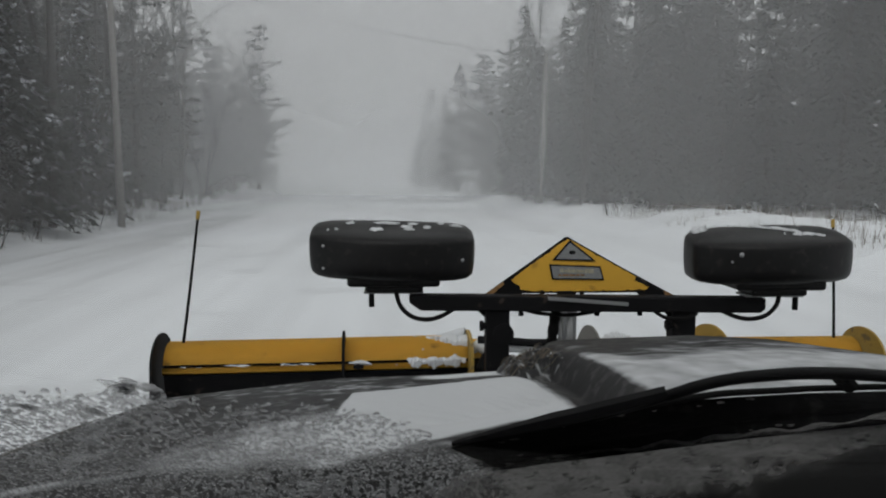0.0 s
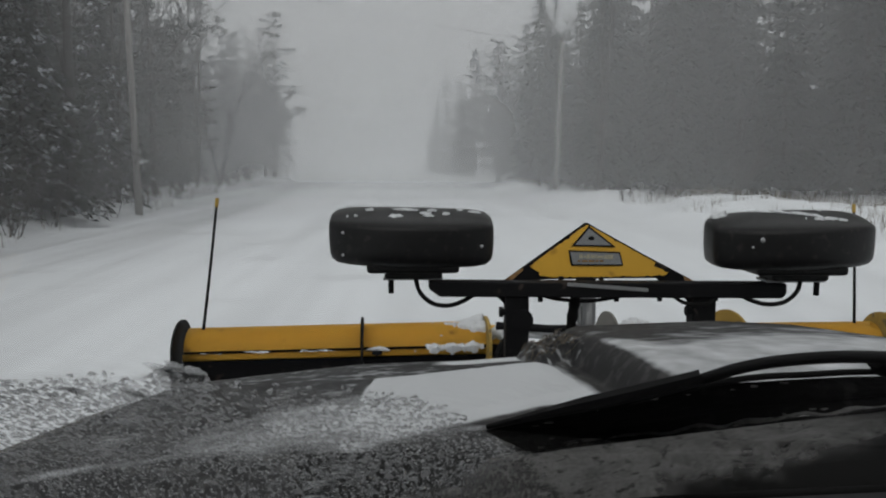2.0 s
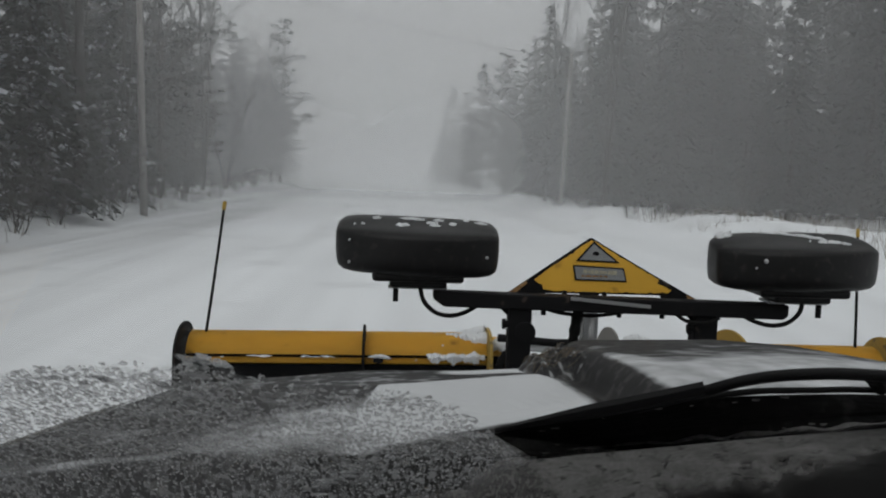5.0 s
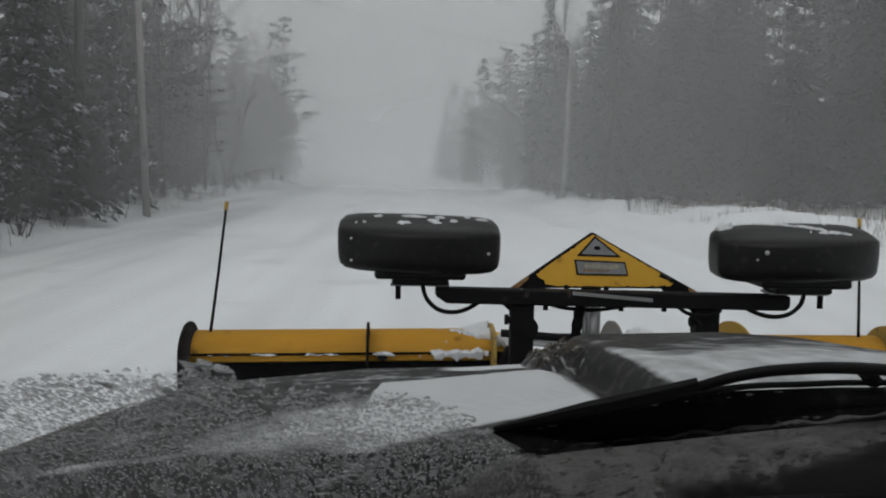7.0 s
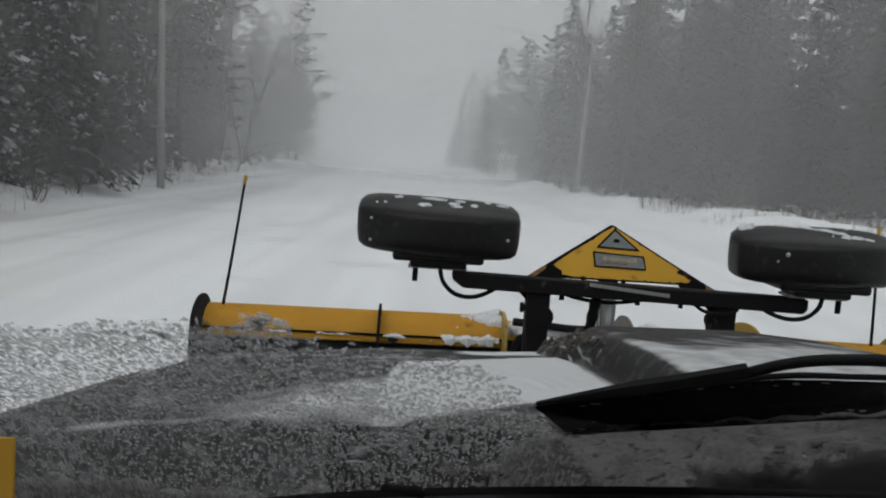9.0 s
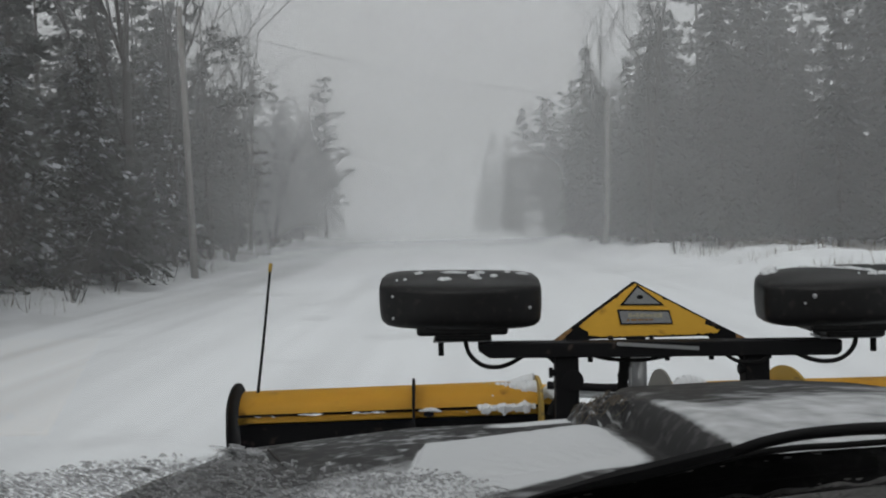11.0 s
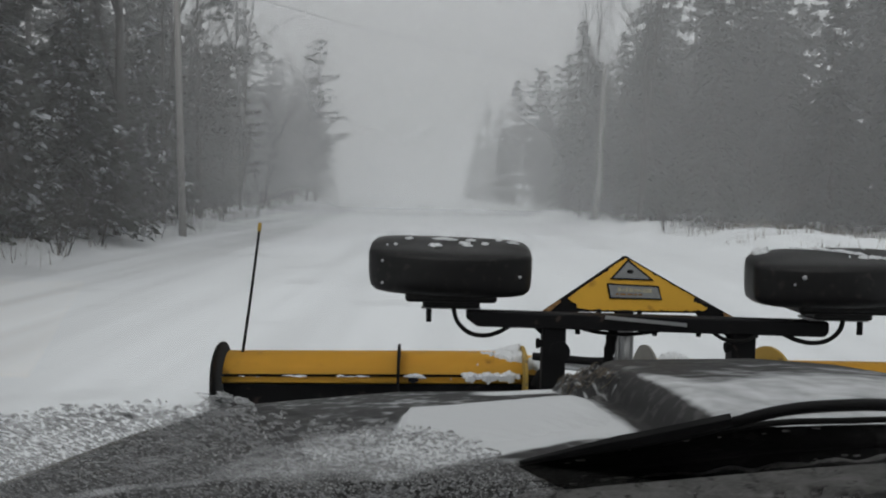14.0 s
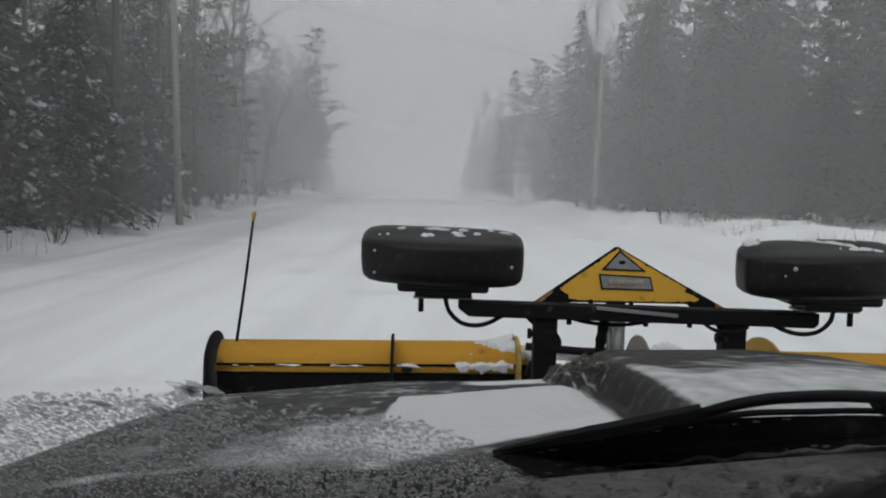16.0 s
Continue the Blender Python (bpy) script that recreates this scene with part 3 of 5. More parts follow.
def forest():
    rnd = random.Random(11)
    tall = [spruce_mesh(s, h, w, 0.015, 0.05) for s, h, w in ((1, 13, 2.5), (2, 12, 2.3), (3, 15, 2.8), (4, 11, 2.3))]
    snowy = [spruce_mesh(s, h, w, 0.14, 0.03, SNOWY_NEEDLES) for s, h, w in ((21, 6.5, 1.9), (22, 8.5, 2.2), (23, 5, 1.7))]
    pines = [pine_mesh(s, h, w, c) for s, h, w, c in ((61, 14, 2.7, 0.14), (62, 12, 2.4, 0.10), (63, 16, 3.0, 0.30), (64, 13, 2.8, 0.08), (65, 15, 2.5, 0.18))]
    gaunt = [bare_mesh(s, h, n, sp, 4) for s, h, n, sp in ((31, 11, 1, 0.06), (32, 13, 2, 0.10), (33, 9, 3, 0.15))]
    bushes = [bare_mesh(s, h, n, sp, 3) for s, h, n, sp in ((41, 2.2, 9, 0.45), (42, 1.6, 8, 0.5), (43, 3.0, 10, 0.4))]

    def put(kind, u, y, size=1.0, pick=None):
        x = u + road_axis(y)
        turn = rnd.uniform(0, 360)
        if kind == "tall":
            plant("spruce_tree", rnd.choice(tall), "tall dark spruce with a little snow on its boughs", "tree", "forest spruces", x, y, turn, size * rnd.uniform(0.8, 1.15), rnd.uniform(-2, 2))
        elif kind == "pine":
            plant("pine_tree", pines[pick] if pick is not None else rnd.choice(pines), "tall dark pine with ragged plumes of needles", "tree", "forest pines", x, y, turn, size * rnd.uniform(0.85, 1.12), rnd.uniform(-2, 2))
        elif kind == "snowy":
            plant("young_spruce", rnd.choice(snowy), "young spruce with drooping boughs heavy with snow", "tree", "snowy young spruces", x, y, turn, size * rnd.uniform(0.85, 1.2), rnd.uniform(-2, 2))
        elif kind == "bare":
            plant("bare_tree", [rnd.choice(gaunt)], "leafless grey tree with fine upright branches", "tree", "bare trees", x, y, turn, size * rnd.uniform(0.8, 1.2), rnd.uniform(-3, 3))
        else:
            plant("bare_bush", [rnd.choice(bushes)], "leafless brown bush on the snowy verge", "bush", "roadside bushes", x, y, turn, size * rnd.uniform(0.7, 1.2))

    def either(u, y, size=1.0, share=0.55):
        put("pine" if rnd.random() < share else "tall", u, y, size)

    # left of the road
    y = 13.0
    while y < 112:
        either(-9.9 + rnd.uniform(-0.9, 0.9), y, rnd.uniform(0.66, 0.92))
        either(-13.8 + rnd.uniform(-1.5, 1.5), y + 1.3, rnd.uniform(0.75, 1.0))
        if y < 75:
            either(-18 + rnd.uniform(-2, 2), y, 1.0)
        y += rnd.uniform(2.4, 3.8) * (1 + y / 130)
    put("pine", -8.3, 84, 1.05, 2)
    for y in (13.5, 16.5, 19.5, 22.5, 29):
        put("snowy", -9.0 + rnd.uniform(-0.6, 0.4), y)
    for y in (24, 29, 34, 40, 46, 53, 60, 68):
        put("bare", -8.4 + rnd.uniform(-0.6, 0.6), y)
    for y in (11, 14.5, 18, 21, 25, 30, 36, 44, 52):
        put("bush", -7.6 + rnd.uniform(-0.4, 0.4), y, 0.8)
    # right of the road: the wood stands back behind an open verge, then closes in on the road
    for k in range(14):
        x = 10.9 + 1.6 * k
        y = max(24.0, 35.5 - 1.9 * k) - 0.3 * max(0, k - 6) + rnd.uniform(-1.2, 1.2)
        if k % 3 != 2:
            either(x - road_axis(y) + rnd.uniform(-0.8, 0.8), y, rnd.uniform(0.60, 1.0), 0.4)
        either(x - road_axis(y) + rnd.uniform(-1.2, 1.2), y + 4.6, rnd.uniform(0.7, 0.98), 0.4)
        either(x - road_axis(y) + rnd.uniform(-0.8, 0.8), y + 9.0, 0.95, 0.5)
        either(x - road_axis(y) + rnd.uniform(-0.8, 0.8), y + 13.0, 1.0, 0.4)
        if k % 2:
            put("tall", x - road_axis(y) + rnd.uniform(-0.9, 0.9), y + 1.6, 0.45)
    for u, y in ((11.0, 43), (10.9, 47), (10.8, 52), (11.2, 58)):
        put("tall", u, y, 0.62)
    y = 39.0
    while y < 118:
        either(10.6 + rnd.uniform(-0.9, 1.0), y, rnd.uniform(0.68, 0.92), 0.5)
        either(14.4 + rnd.uniform(-1.5, 1.5), y + 1.2, rnd.uniform(0.75, 0.98), 0.5)
        if y < 75:
            either(19.5 + rnd.uniform(-2, 2), y, 1.0, 0.5)
        y += rnd.uniform(2.6, 3.8) * (1 + y / 130)
    for u, y in ((12.0, 33), (14.8, 29.5), (18.2, 26), (21.0, 23.5)):
        put("tall", u, y, 0.75)
    for u, y in ((9.8, 35), (10.3, 41), (9.9, 47), (14.2, 32)):
        put("bare", u, y, 0.85)
    for u, y in ((9.4, 30), (10.6, 28), (12.4, 27.5), (14.6, 25), (16.5, 24), (9.3, 36), (9.4, 42), (9.6, 50), (9.6, 59)):
        put("bush", u, y, 0.6)


forest()


def weeds(lo, hi, count, seed, y1):
    rnd = random.Random(seed)
    vs, fs = [], []
    for _ in range(count):
        y = rnd.uniform(6, y1)
        x = rnd.uniform(lo, hi) + road_axis(y)
        if rough(x, y, 0.5, 41) < -0.05:
            continue
        z, h, r = ground_z(x, y), rnd.uniform(0.08, 0.45), rnd.uniform(0.004, 0.010)
        lean = Vector((rnd.uniform(-0.3, 0.3), rnd.uniform(-0.3, 0.3), 1)) * h
        b = Vector((x, y, z - 0.05))
        k = len(vs)
        vs.extend((b + Vector((r, 0, 0)), b + Vector((-r, r, 0)), b + Vector((-r, -r, 0)), b + lean))
        fs.extend(((k, k + 1, k + 3), (k + 1, k + 2, k + 3), (k + 2, k, k + 3)))
    me = bpy.data.meshes.new("roadside_weeds")
    me.from_pydata(vs, [], fs)
    me.materials.append(DRY)
    tagged(new("roadside_weeds", me), "dry brown weed stalks poking through roadside snow", "weeds", kind="stuff")


weeds(-9.5, -6.9, 1500, 51, 45)
weeds(9.0, 20.0, 5200, 52, 34)


# ---- roadside poles and wire ----
def utility_pole(u, y, h, lean):
    x = u + road_axis(y)
    z = ground_z(x, y)
    ob = empty("utility_pole", (x, y, z))
    bm = bmesh.new()
    cyl(bm, (0, 0, -0.3), (lean, 0, h), 0.12, 0.08, 14)
    part("shaft", bm, POLE, ob, smooth=True)
    bm = bmesh.new()
    box(bm, (0.06, 0.10, 0.30), (lean * 0.96 + 0.12, 0, h * 0.95), bevel=0.01)
    part("bracket", bm, GALV, ob)
    tagged(ob, "weathered grey wooden utility pole standing in roadside snow", "utility pole", "utility poles")
    return Vector((x + lean, y, z + h))


p1 = utility_pole(-6.9, 27, 8.6, -0.22)
p2 = utility_pole(9.2, 40, 7.0, 0.2)
bm = bmesh.new()
tube(bm, [(-20, 5, 10.5), (-13.5, 17, 8.7), p1 - Vector((0, 0, 0.4)), p1.lerp(p2, 0.5) - Vector((0, 0, 0.75)), p2 - Vector((0, 0, 0.3))], 0.009, 5, 40)
tagged(part("overhead_wire", bm, WIRE), "thin overhead wire sagging across the road between poles", "wire", kind="structure")


# ---- truck ----
CX = 0.42
truck = tagged(empty("truck", (CX, 0, 0)), "dark grey truck with wet snow lying on its hood", "truck")


def tp(name, bm, material, label="", smooth=False, parent=None):
    ob = part(name, bm, material, parent or truck, label, smooth)
    if parent is None:
        ob.matrix_parent_inverse = Matrix.Translation((-CX, 0, 0))
    return ob


PROFILE = [(-0.62, 1.02), (-0.575, 1.13), (-0.53, 1.185), (-0.43, 1.222), (-0.27, 1.240), (-0.10, 1.258), (0.10, 1.264), (0.19, 1.270), (0.224, 1.275), (0.251, 1.274), (0.261, 1.302), (0.278, 1.322),
           (0.30, 1.328), (0.42, 1.332), (0.55, 1.336), (0.70, 1.328), (0.885, 1.302), (1.10, 1.262), (1.30, 1.215), (1.38, 1.17), (1.46, 1.02)]


def hood_z(x, y):
    """Height of the hood: a crowned panel with a raised centre, rising towards the windscreen and rolling down at its nose."""
    for (a, p), (b, q) in zip(PROFILE, PROFILE[1:]):
        if x <= b or b == PROFILE[-1][0]:
            z = p + (q - p) * min(1, max(0, (x - a) / (b - a)))
            break
    slope = 0.125 + 0.03 * smooth(0.3, 0.1, x)
    z += slope * (1.6 - y) - 0.03 * smooth(1.15, 0.7, y) * smooth(0.15, 0.4, x)
    nose, tail = max(0, y - 1.56), max(0, 0.72 - y)
    return z - 6.0 * tail ** 2 - 1.6 * nose ** 1.2 - 6.0 * nose ** 2


def tail_line(x):
    """Where the snow on the hood stops towards the windscreen, cut back to put in the wiper well's shade."""
    return 0.690 + 1.15 * max(0.0, x + 0.045)


def hood_dust(x, y):
    """How thickly snow lies: deep in the hollow, streaked over the raised centre, thin washes elsewhere; a shadow edge
    is cut into it.
    """
    s = rough(x, y * 0.6, 7, 2) + 0.6 * rough(x, y * 0.5, 19, 4)
    # pale cover of the hollow, fading gradually towards the raised centre
    hollow = 1.1 * smooth(-0.073, -0.062, x + 0.004 * s) * smooth(0.248, 0.188, x) * smooth(0.03, -0.02, y - 1.235 - 0.75 * x + 0.02 * s)
    rag = 0.6 * rough(x * 1.5, y, 16, 51) + 0.5 * rough(x * 1.2, y, 45, 52)
    far = y + 0.10 * smooth(0.9, 1.4, x) - 0.06 * smooth(0.34, 0.50, x) - 0.13 * smooth(0.34, 0.28, x)
    thick = smooth(1.25, 1.12, far + 0.05 * rag)
    streak = smooth(1.44, 1.30, far + 0.06 * rag) * smooth(-0.25, 0.55, rough(x * 0.5, y * 2.0, 17, 53) + 0.6 * rough(x * 0.45, y * 1.6, 48, 54) + 0.25 * smooth(0.36, 0.5, x))
    crown = smooth(0.272, 0.288, x + 0.004 * rag + 0.003 * rough(x, y, 90, 55)) * (0.06 + 0.58 * max(thick, (0.5 + 0.3 * smooth(0.4, 0.55, x)) * streak) + 0.06 * rag)
    wash = 0.16 * smooth(1.35, 1.5, y) * smooth(0.16, 0.08, x) * smooth(0.0, 0.5, rough(x * 0.8, y * 2.6, 9, 21) + 0.5 * rough(x, y * 2, 30, 22) + 0.1)
    film = 0.14 + 0.18 * rough(x, y * 0.7, 6, 31) + 0.26 * rough(x, y, 24, 33) + 0.38 * rough(x, y * 0.8, 62, 35)
    # shadow along the snow patch's left edge, put in by taking the film away
    film -= 0.5 * smooth(0.020, 0.006, abs(x + 0.072 - 0.006 * s)) * smooth(1.0, 1.08, y) * smooth(1.24, 1.16, y)
    film += 0.14 * smooth(0.12, 0.30, rough(x * 0.35, y * 2.2, 26, 61)) * smooth(1.22, 1.40, y) * smooth(0.0, 0.25, rough(x, y, 5, 62) + 0.15)
    strand = 1.0 * smooth(0.055, 0.025, abs(y - 1.50 - 0.10 * x + 0.01 * s)) * smooth(0.0, 0.09, x + 0.02 * s) * smooth(0.21, 0.18, x)
    top = 0.95 + 0.9 * (x + 0.22)
    cloud = 0.60 * smooth(0.67, 0.74, y) * smooth(top + 0.10, top - 0.10, y + 0.03 * s) * smooth(-0.34, -0.12, x) * smooth(-0.062, -0.072, x) * (0.9 + 0.35 * s)
    rim = (0.40 + 0.16 * s) * smooth(0.030, 0.006, abs(y - 0.757 - 0.16 * (x + 0.05) - 0.01 * s)) * smooth(-0.42, -0.30, x) * smooth(0.20, 0.05, x)
    lying = max(crown, strand, wash + film if x < 0.16 else 0.0) * (0.08 + 0.92 * smooth(0.74, 0.90, y + 0.04 * s))
    return max(lying, cloud, rim, hollow * smooth(-0.012, 0.022, y - tail_line(x) + 0.008 * s) * (0.60 + 0.40 * smooth(0.74, 0.95, y)))


def hood():
    bm = bmesh.new()
    xs, ys = span(-0.62, 1.46, 360), span(0.60, 1.74, 170)
    grid(bm, xs, ys, hood_z)
    ob = tp("hood", bm, HOOD_PAINT, smooth=True)
    dust = ob.data.attributes.new("dust", "FLOAT", "POINT")
    for v, d in zip(ob.data.vertices, dust.data):
        d.value = hood_dust(v.co.x, v.co.y)
    # pale tube added for the highlight along the edge of the hood panel
    bm = bmesh.new()
    tube(bm, [(-0.512 + 0.006 * math.sin(y * 3), y, hood_z(-0.512, y) + 0.001) for y in span(0.66, 1.54, 16)], lambda q: 0.0003 + 0.0030 * min(1, 5 * (1 - q)), 6, 60)
    tp("edge_bead", bm, GREY_RIB, "thin pale line added for the highlight along the hood edge", True)
    # a thin twig frozen to the hood
    bm = bmesh.new()
    tube(bm, [(x, y, hood_z(x, y) + 0.002) for x, y in ((-0.347, 1.452), (-0.310, 1.336), (-0.281, 1.240), (-0.258, 1.160))], lambda q: 0.0022 - 0.0014 * abs(q - 0.4), 6, 20)
    tp("twig", bm, TWIGS, "thin dark twig frozen to the hood", True)
    # snow lying in the hollow beside the raised centre
    bm = bmesh.new()

    def hollow(x, y):
        k = smooth(-0.071, -0.057, x + 0.006 * rough(x, y, 9)) * smooth(0.236, 0.180, x + 0.006 * rough(x, y, 12)) * smooth(0.02, -0.03, y - 1.235 - 0.75 * x + 0.02 * rough(x, y, 8))
        k *= smooth(0.03, 0.20, y - tail_line(x) + 0.03 * rough(x, y, 14, 6) + 0.02 * rough(x, y, 50, 7))
        return hood_z(x, y) + 0.014 * k - 0.004 + 0.0012 * rough(x, y, 60)

    grid(bm, span(-0.16, 0.246, 84), span(0.67, 1.54, 140), hollow)
    tp("snow_patch", bm, HOOD_SNOW, "smooth white snow lying in the hood hollow", smooth=True)
    # clump of frozen dirt and grass that fills the front corner between hollow and raised centre
    bm = bmesh.new()

    def lump(x, y):
        n = rough(x, y, 25)
        k = smooth(0.172, 0.212, x + 0.010 * n) * smooth(0.292, 0.262, x + 0.01 * rough(x, y, 20, 3)) * smooth(1.35, 1.43, y + 0.5 * (x - 0.2) + 0.03 * n)
        fill = max(0.0, hood_z(0.278, y) - 0.006 - hood_z(x, y))
        return hood_z(x, y) - 0.004 + k * ((0.50 + 0.45 * smooth(0.215, 0.270, x)) * fill + 0.006 + 0.007 * rough(x, y * 0.5, 60, 8) + 0.005 * rough(x * 1.4, y * 0.7, 140, 9))

    grid(bm, span(0.15, 0.31, 110), span(1.32, 1.60, 90), lump)
    ob = tp("slush_lump", bm, HOOD_PAINT, "clump of dirty frozen slush and grass", smooth=True)
    dust = ob.data.attributes.new("dust", "FLOAT", "POINT")
    for v, d in zip(ob.data.vertices, dust.data):
        d.value = 0.14 + 0.7 * max(0.0, rough(v.co.x * 1.6 + 0.5 * v.co.y, v.co.y * 0.35, 95, 15) - 0.08) + 0.15 * smooth(0.21, 0.18, v.co.x)
    rnd = random.Random(77)
    bm = bmesh.new()
    for _ in range(70):
        x, y = rnd.uniform(0.185, 0.262), rnd.uniform(1.37, 1.56)
        turn = rnd.gauss(0.9, 0.6)
        pts, lift = [], rnd.uniform(0.001, 0.006)
        for q in range(5):
            pts.append((x, y, lump(x, y) + 0.001 + lift * math.sin(0.785 * q)))
            x, y, turn = x + 0.007 * math.cos(turn), y + 0.010 * math.sin(turn), turn + rnd.uniform(-0.6, 0.6)
        tube(bm, pts, lambda q: 0.0008 * (1.1 - q), 4, 8)
    part("frozen_strands", bm, DRY, ob, "pale frozen strands", True)


hood()


def front_and_cab():
    bm = bmesh.new()
    box(bm, (2.0, 0.10, 0.45), (CX, 1.70, 0.86), bevel=0.03)
    tp("grille", bm, BLACK)
    bm = bmesh.new()
    box(bm, (2.05, 0.16, 0.22), (CX, 1.76, 0.56), bevel=0.04)
    tp("bumper", bm, STEEL)
    for sx in (-1, 1):
        bm = bmesh.new()
        box(bm, (0.05, 1.15, 0.45), (CX + sx * 1.01, 1.15, 0.88), bevel=0.02)
        tp("fender", bm, PAINT)
        bm = bmesh.new()
        box(bm, (0.06, 1.35, 0.72), (CX + sx * 1.0, -0.05, 0.84), bevel=0.02)
        tp("door", bm, PAINT)
        # windscreen pillar and rear pillar
        bm = bmesh.new()
        tube(bm, [(CX + sx * 0.93, 0.58, 1.36), (CX + sx * 0.86, 0.2, 1.69), (CX + sx * 0.80, -0.12, 1.93)], 0.045, 8, 10)
        tp("pillar", bm, INTERIOR, smooth=True)
        bm = bmesh.new()
        box(bm, (0.08, 0.12, 0.8), (CX + sx * 0.9, -0.78, 1.55), bevel=0.02)
        tp("pillar", bm, INTERIOR)
        for yy in (1.05, -1.35):
            wheel_bm = bmesh.new()
            cyl(wheel_bm, (CX + sx * 0.72, yy, 0.37), (CX + sx * 0.98, yy, 0.37), 0.38, seg=32)
            bmesh.ops.bevel(wheel_bm, geom=[e for e in wheel_bm.edges if len(e.link_faces) == 2 and e.calc_face_angle() > 1], offset=0.04, segments=3, affect="EDGES")
            w = tp("wheel", wheel_bm, RUBBER, smooth=True)
            rim_bm = bmesh.new()
            cyl(rim_bm, (CX + sx * 0.97, yy, 0.37), (CX + sx * 0.99, yy, 0.37), 0.22, 0.18, seg=24)
            ob = part("rim", rim_bm, RIM, w)
            ob.matrix_parent_inverse = Matrix()
    bm = bmesh.new()
    box(bm, (1.9, 1.05, 0.06), (CX, -0.55, 1.955), bevel=0.02)
    tp("roof", bm, INTERIOR)
    bm = bmesh.new()
    box(bm, (1.95, 0.06, 1.45), (CX, -0.98, 1.22), bevel=0.02)
    tp("rear_wall", bm, INTERIOR)
    bm = bmesh.new()
    box(bm, (1.95, 3.4, 0.10), (CX, 0.05, 0.50), bevel=0.02)
    tp("chassis_floor", bm, STEEL)
    bm = bmesh.new()
    box(bm, (1.9, 0.09, 0.75), (CX, 0.60, 0.98), bevel=0.01)
    tp("firewall", bm, INTERIOR)
    # cowl between hood and windscreen; its black sheet over the hood's tail paints in shade
    bm = bmesh.new()
    grid(bm, span(-0.55, 1.4, 340), span(0.57, 0.684, 14), lambda x, y: hood_z(x, y) + 0.006 if x > -0.1 else 1.33 + 0.15 * (y - 0.58))
    tp("cowl", bm, RUBBER, smooth=True)
    # dashboard with a rolled edge towards the glass
    bm = bmesh.new()
    sect = [(-0.52, 1.05), (-0.52, 1.32), (-0.45, 1.375), (-0.33, 1.395), (-0.15, 1.405), (-0.055, 1.412), (-0.020, 1.426), (0.0, 1.430), (0.014, 1.416), (0.030, 1.37), (0.035, 1.05)]
    xs = span(-0.5, 1.34, 36)
    def edge_y(x):
        return 0.475 + 0.20 * x - 0.24 * x * x * (x > 0)

    def sag(x):
        return 0.014 * smooth(-0.01, -0.28, x)

    rows = [[bm.verts.new((x, y + edge_y(x), z - sag(x))) for y, z in sect] for x in xs]
    for a, b in zip(rows, rows[1:]):
        for i in range(len(sect) - 1):
            bm.faces.new((a[i], b[i], b[i + 1], a[i + 1]))
    tp("dashboard", bm, INTERIOR, smooth=True)
    # black sealing strip along the dashboard's edge
    bm = bmesh.new()
    tube(bm, [(x, edge_y(x) + 0.004, 1.4275 - sag(x)) for x in span(-0.5, 1.34, 24)], 0.0055, 8, 90)
    box(bm, (0.026, 0.008, 0.007), (-0.034, edge_y(-0.034) + 0.004, 1.4305), bevel=0.002)
    tp("sealing_strip", bm, RUBBER, "black rubber strip", smooth=True)


front_and_cab()

# windscreen plane: height over y, and how its slope leans
WS_TOP, WS_SLOPE = 1.733, 0.56
WS_N = Vector((0, WS_SLOPE, 1)).normalized()
WS_U = Vector((0, -1, WS_SLOPE)).normalized()


def ws(x, y, out=0.0):
    """A point of the windscreen, which steepens towards its foot."""
    return Vector((x, y, WS_TOP - WS_SLOPE * y - 7.0 * max(0, y - 0.46) ** 2)) + WS_N * out


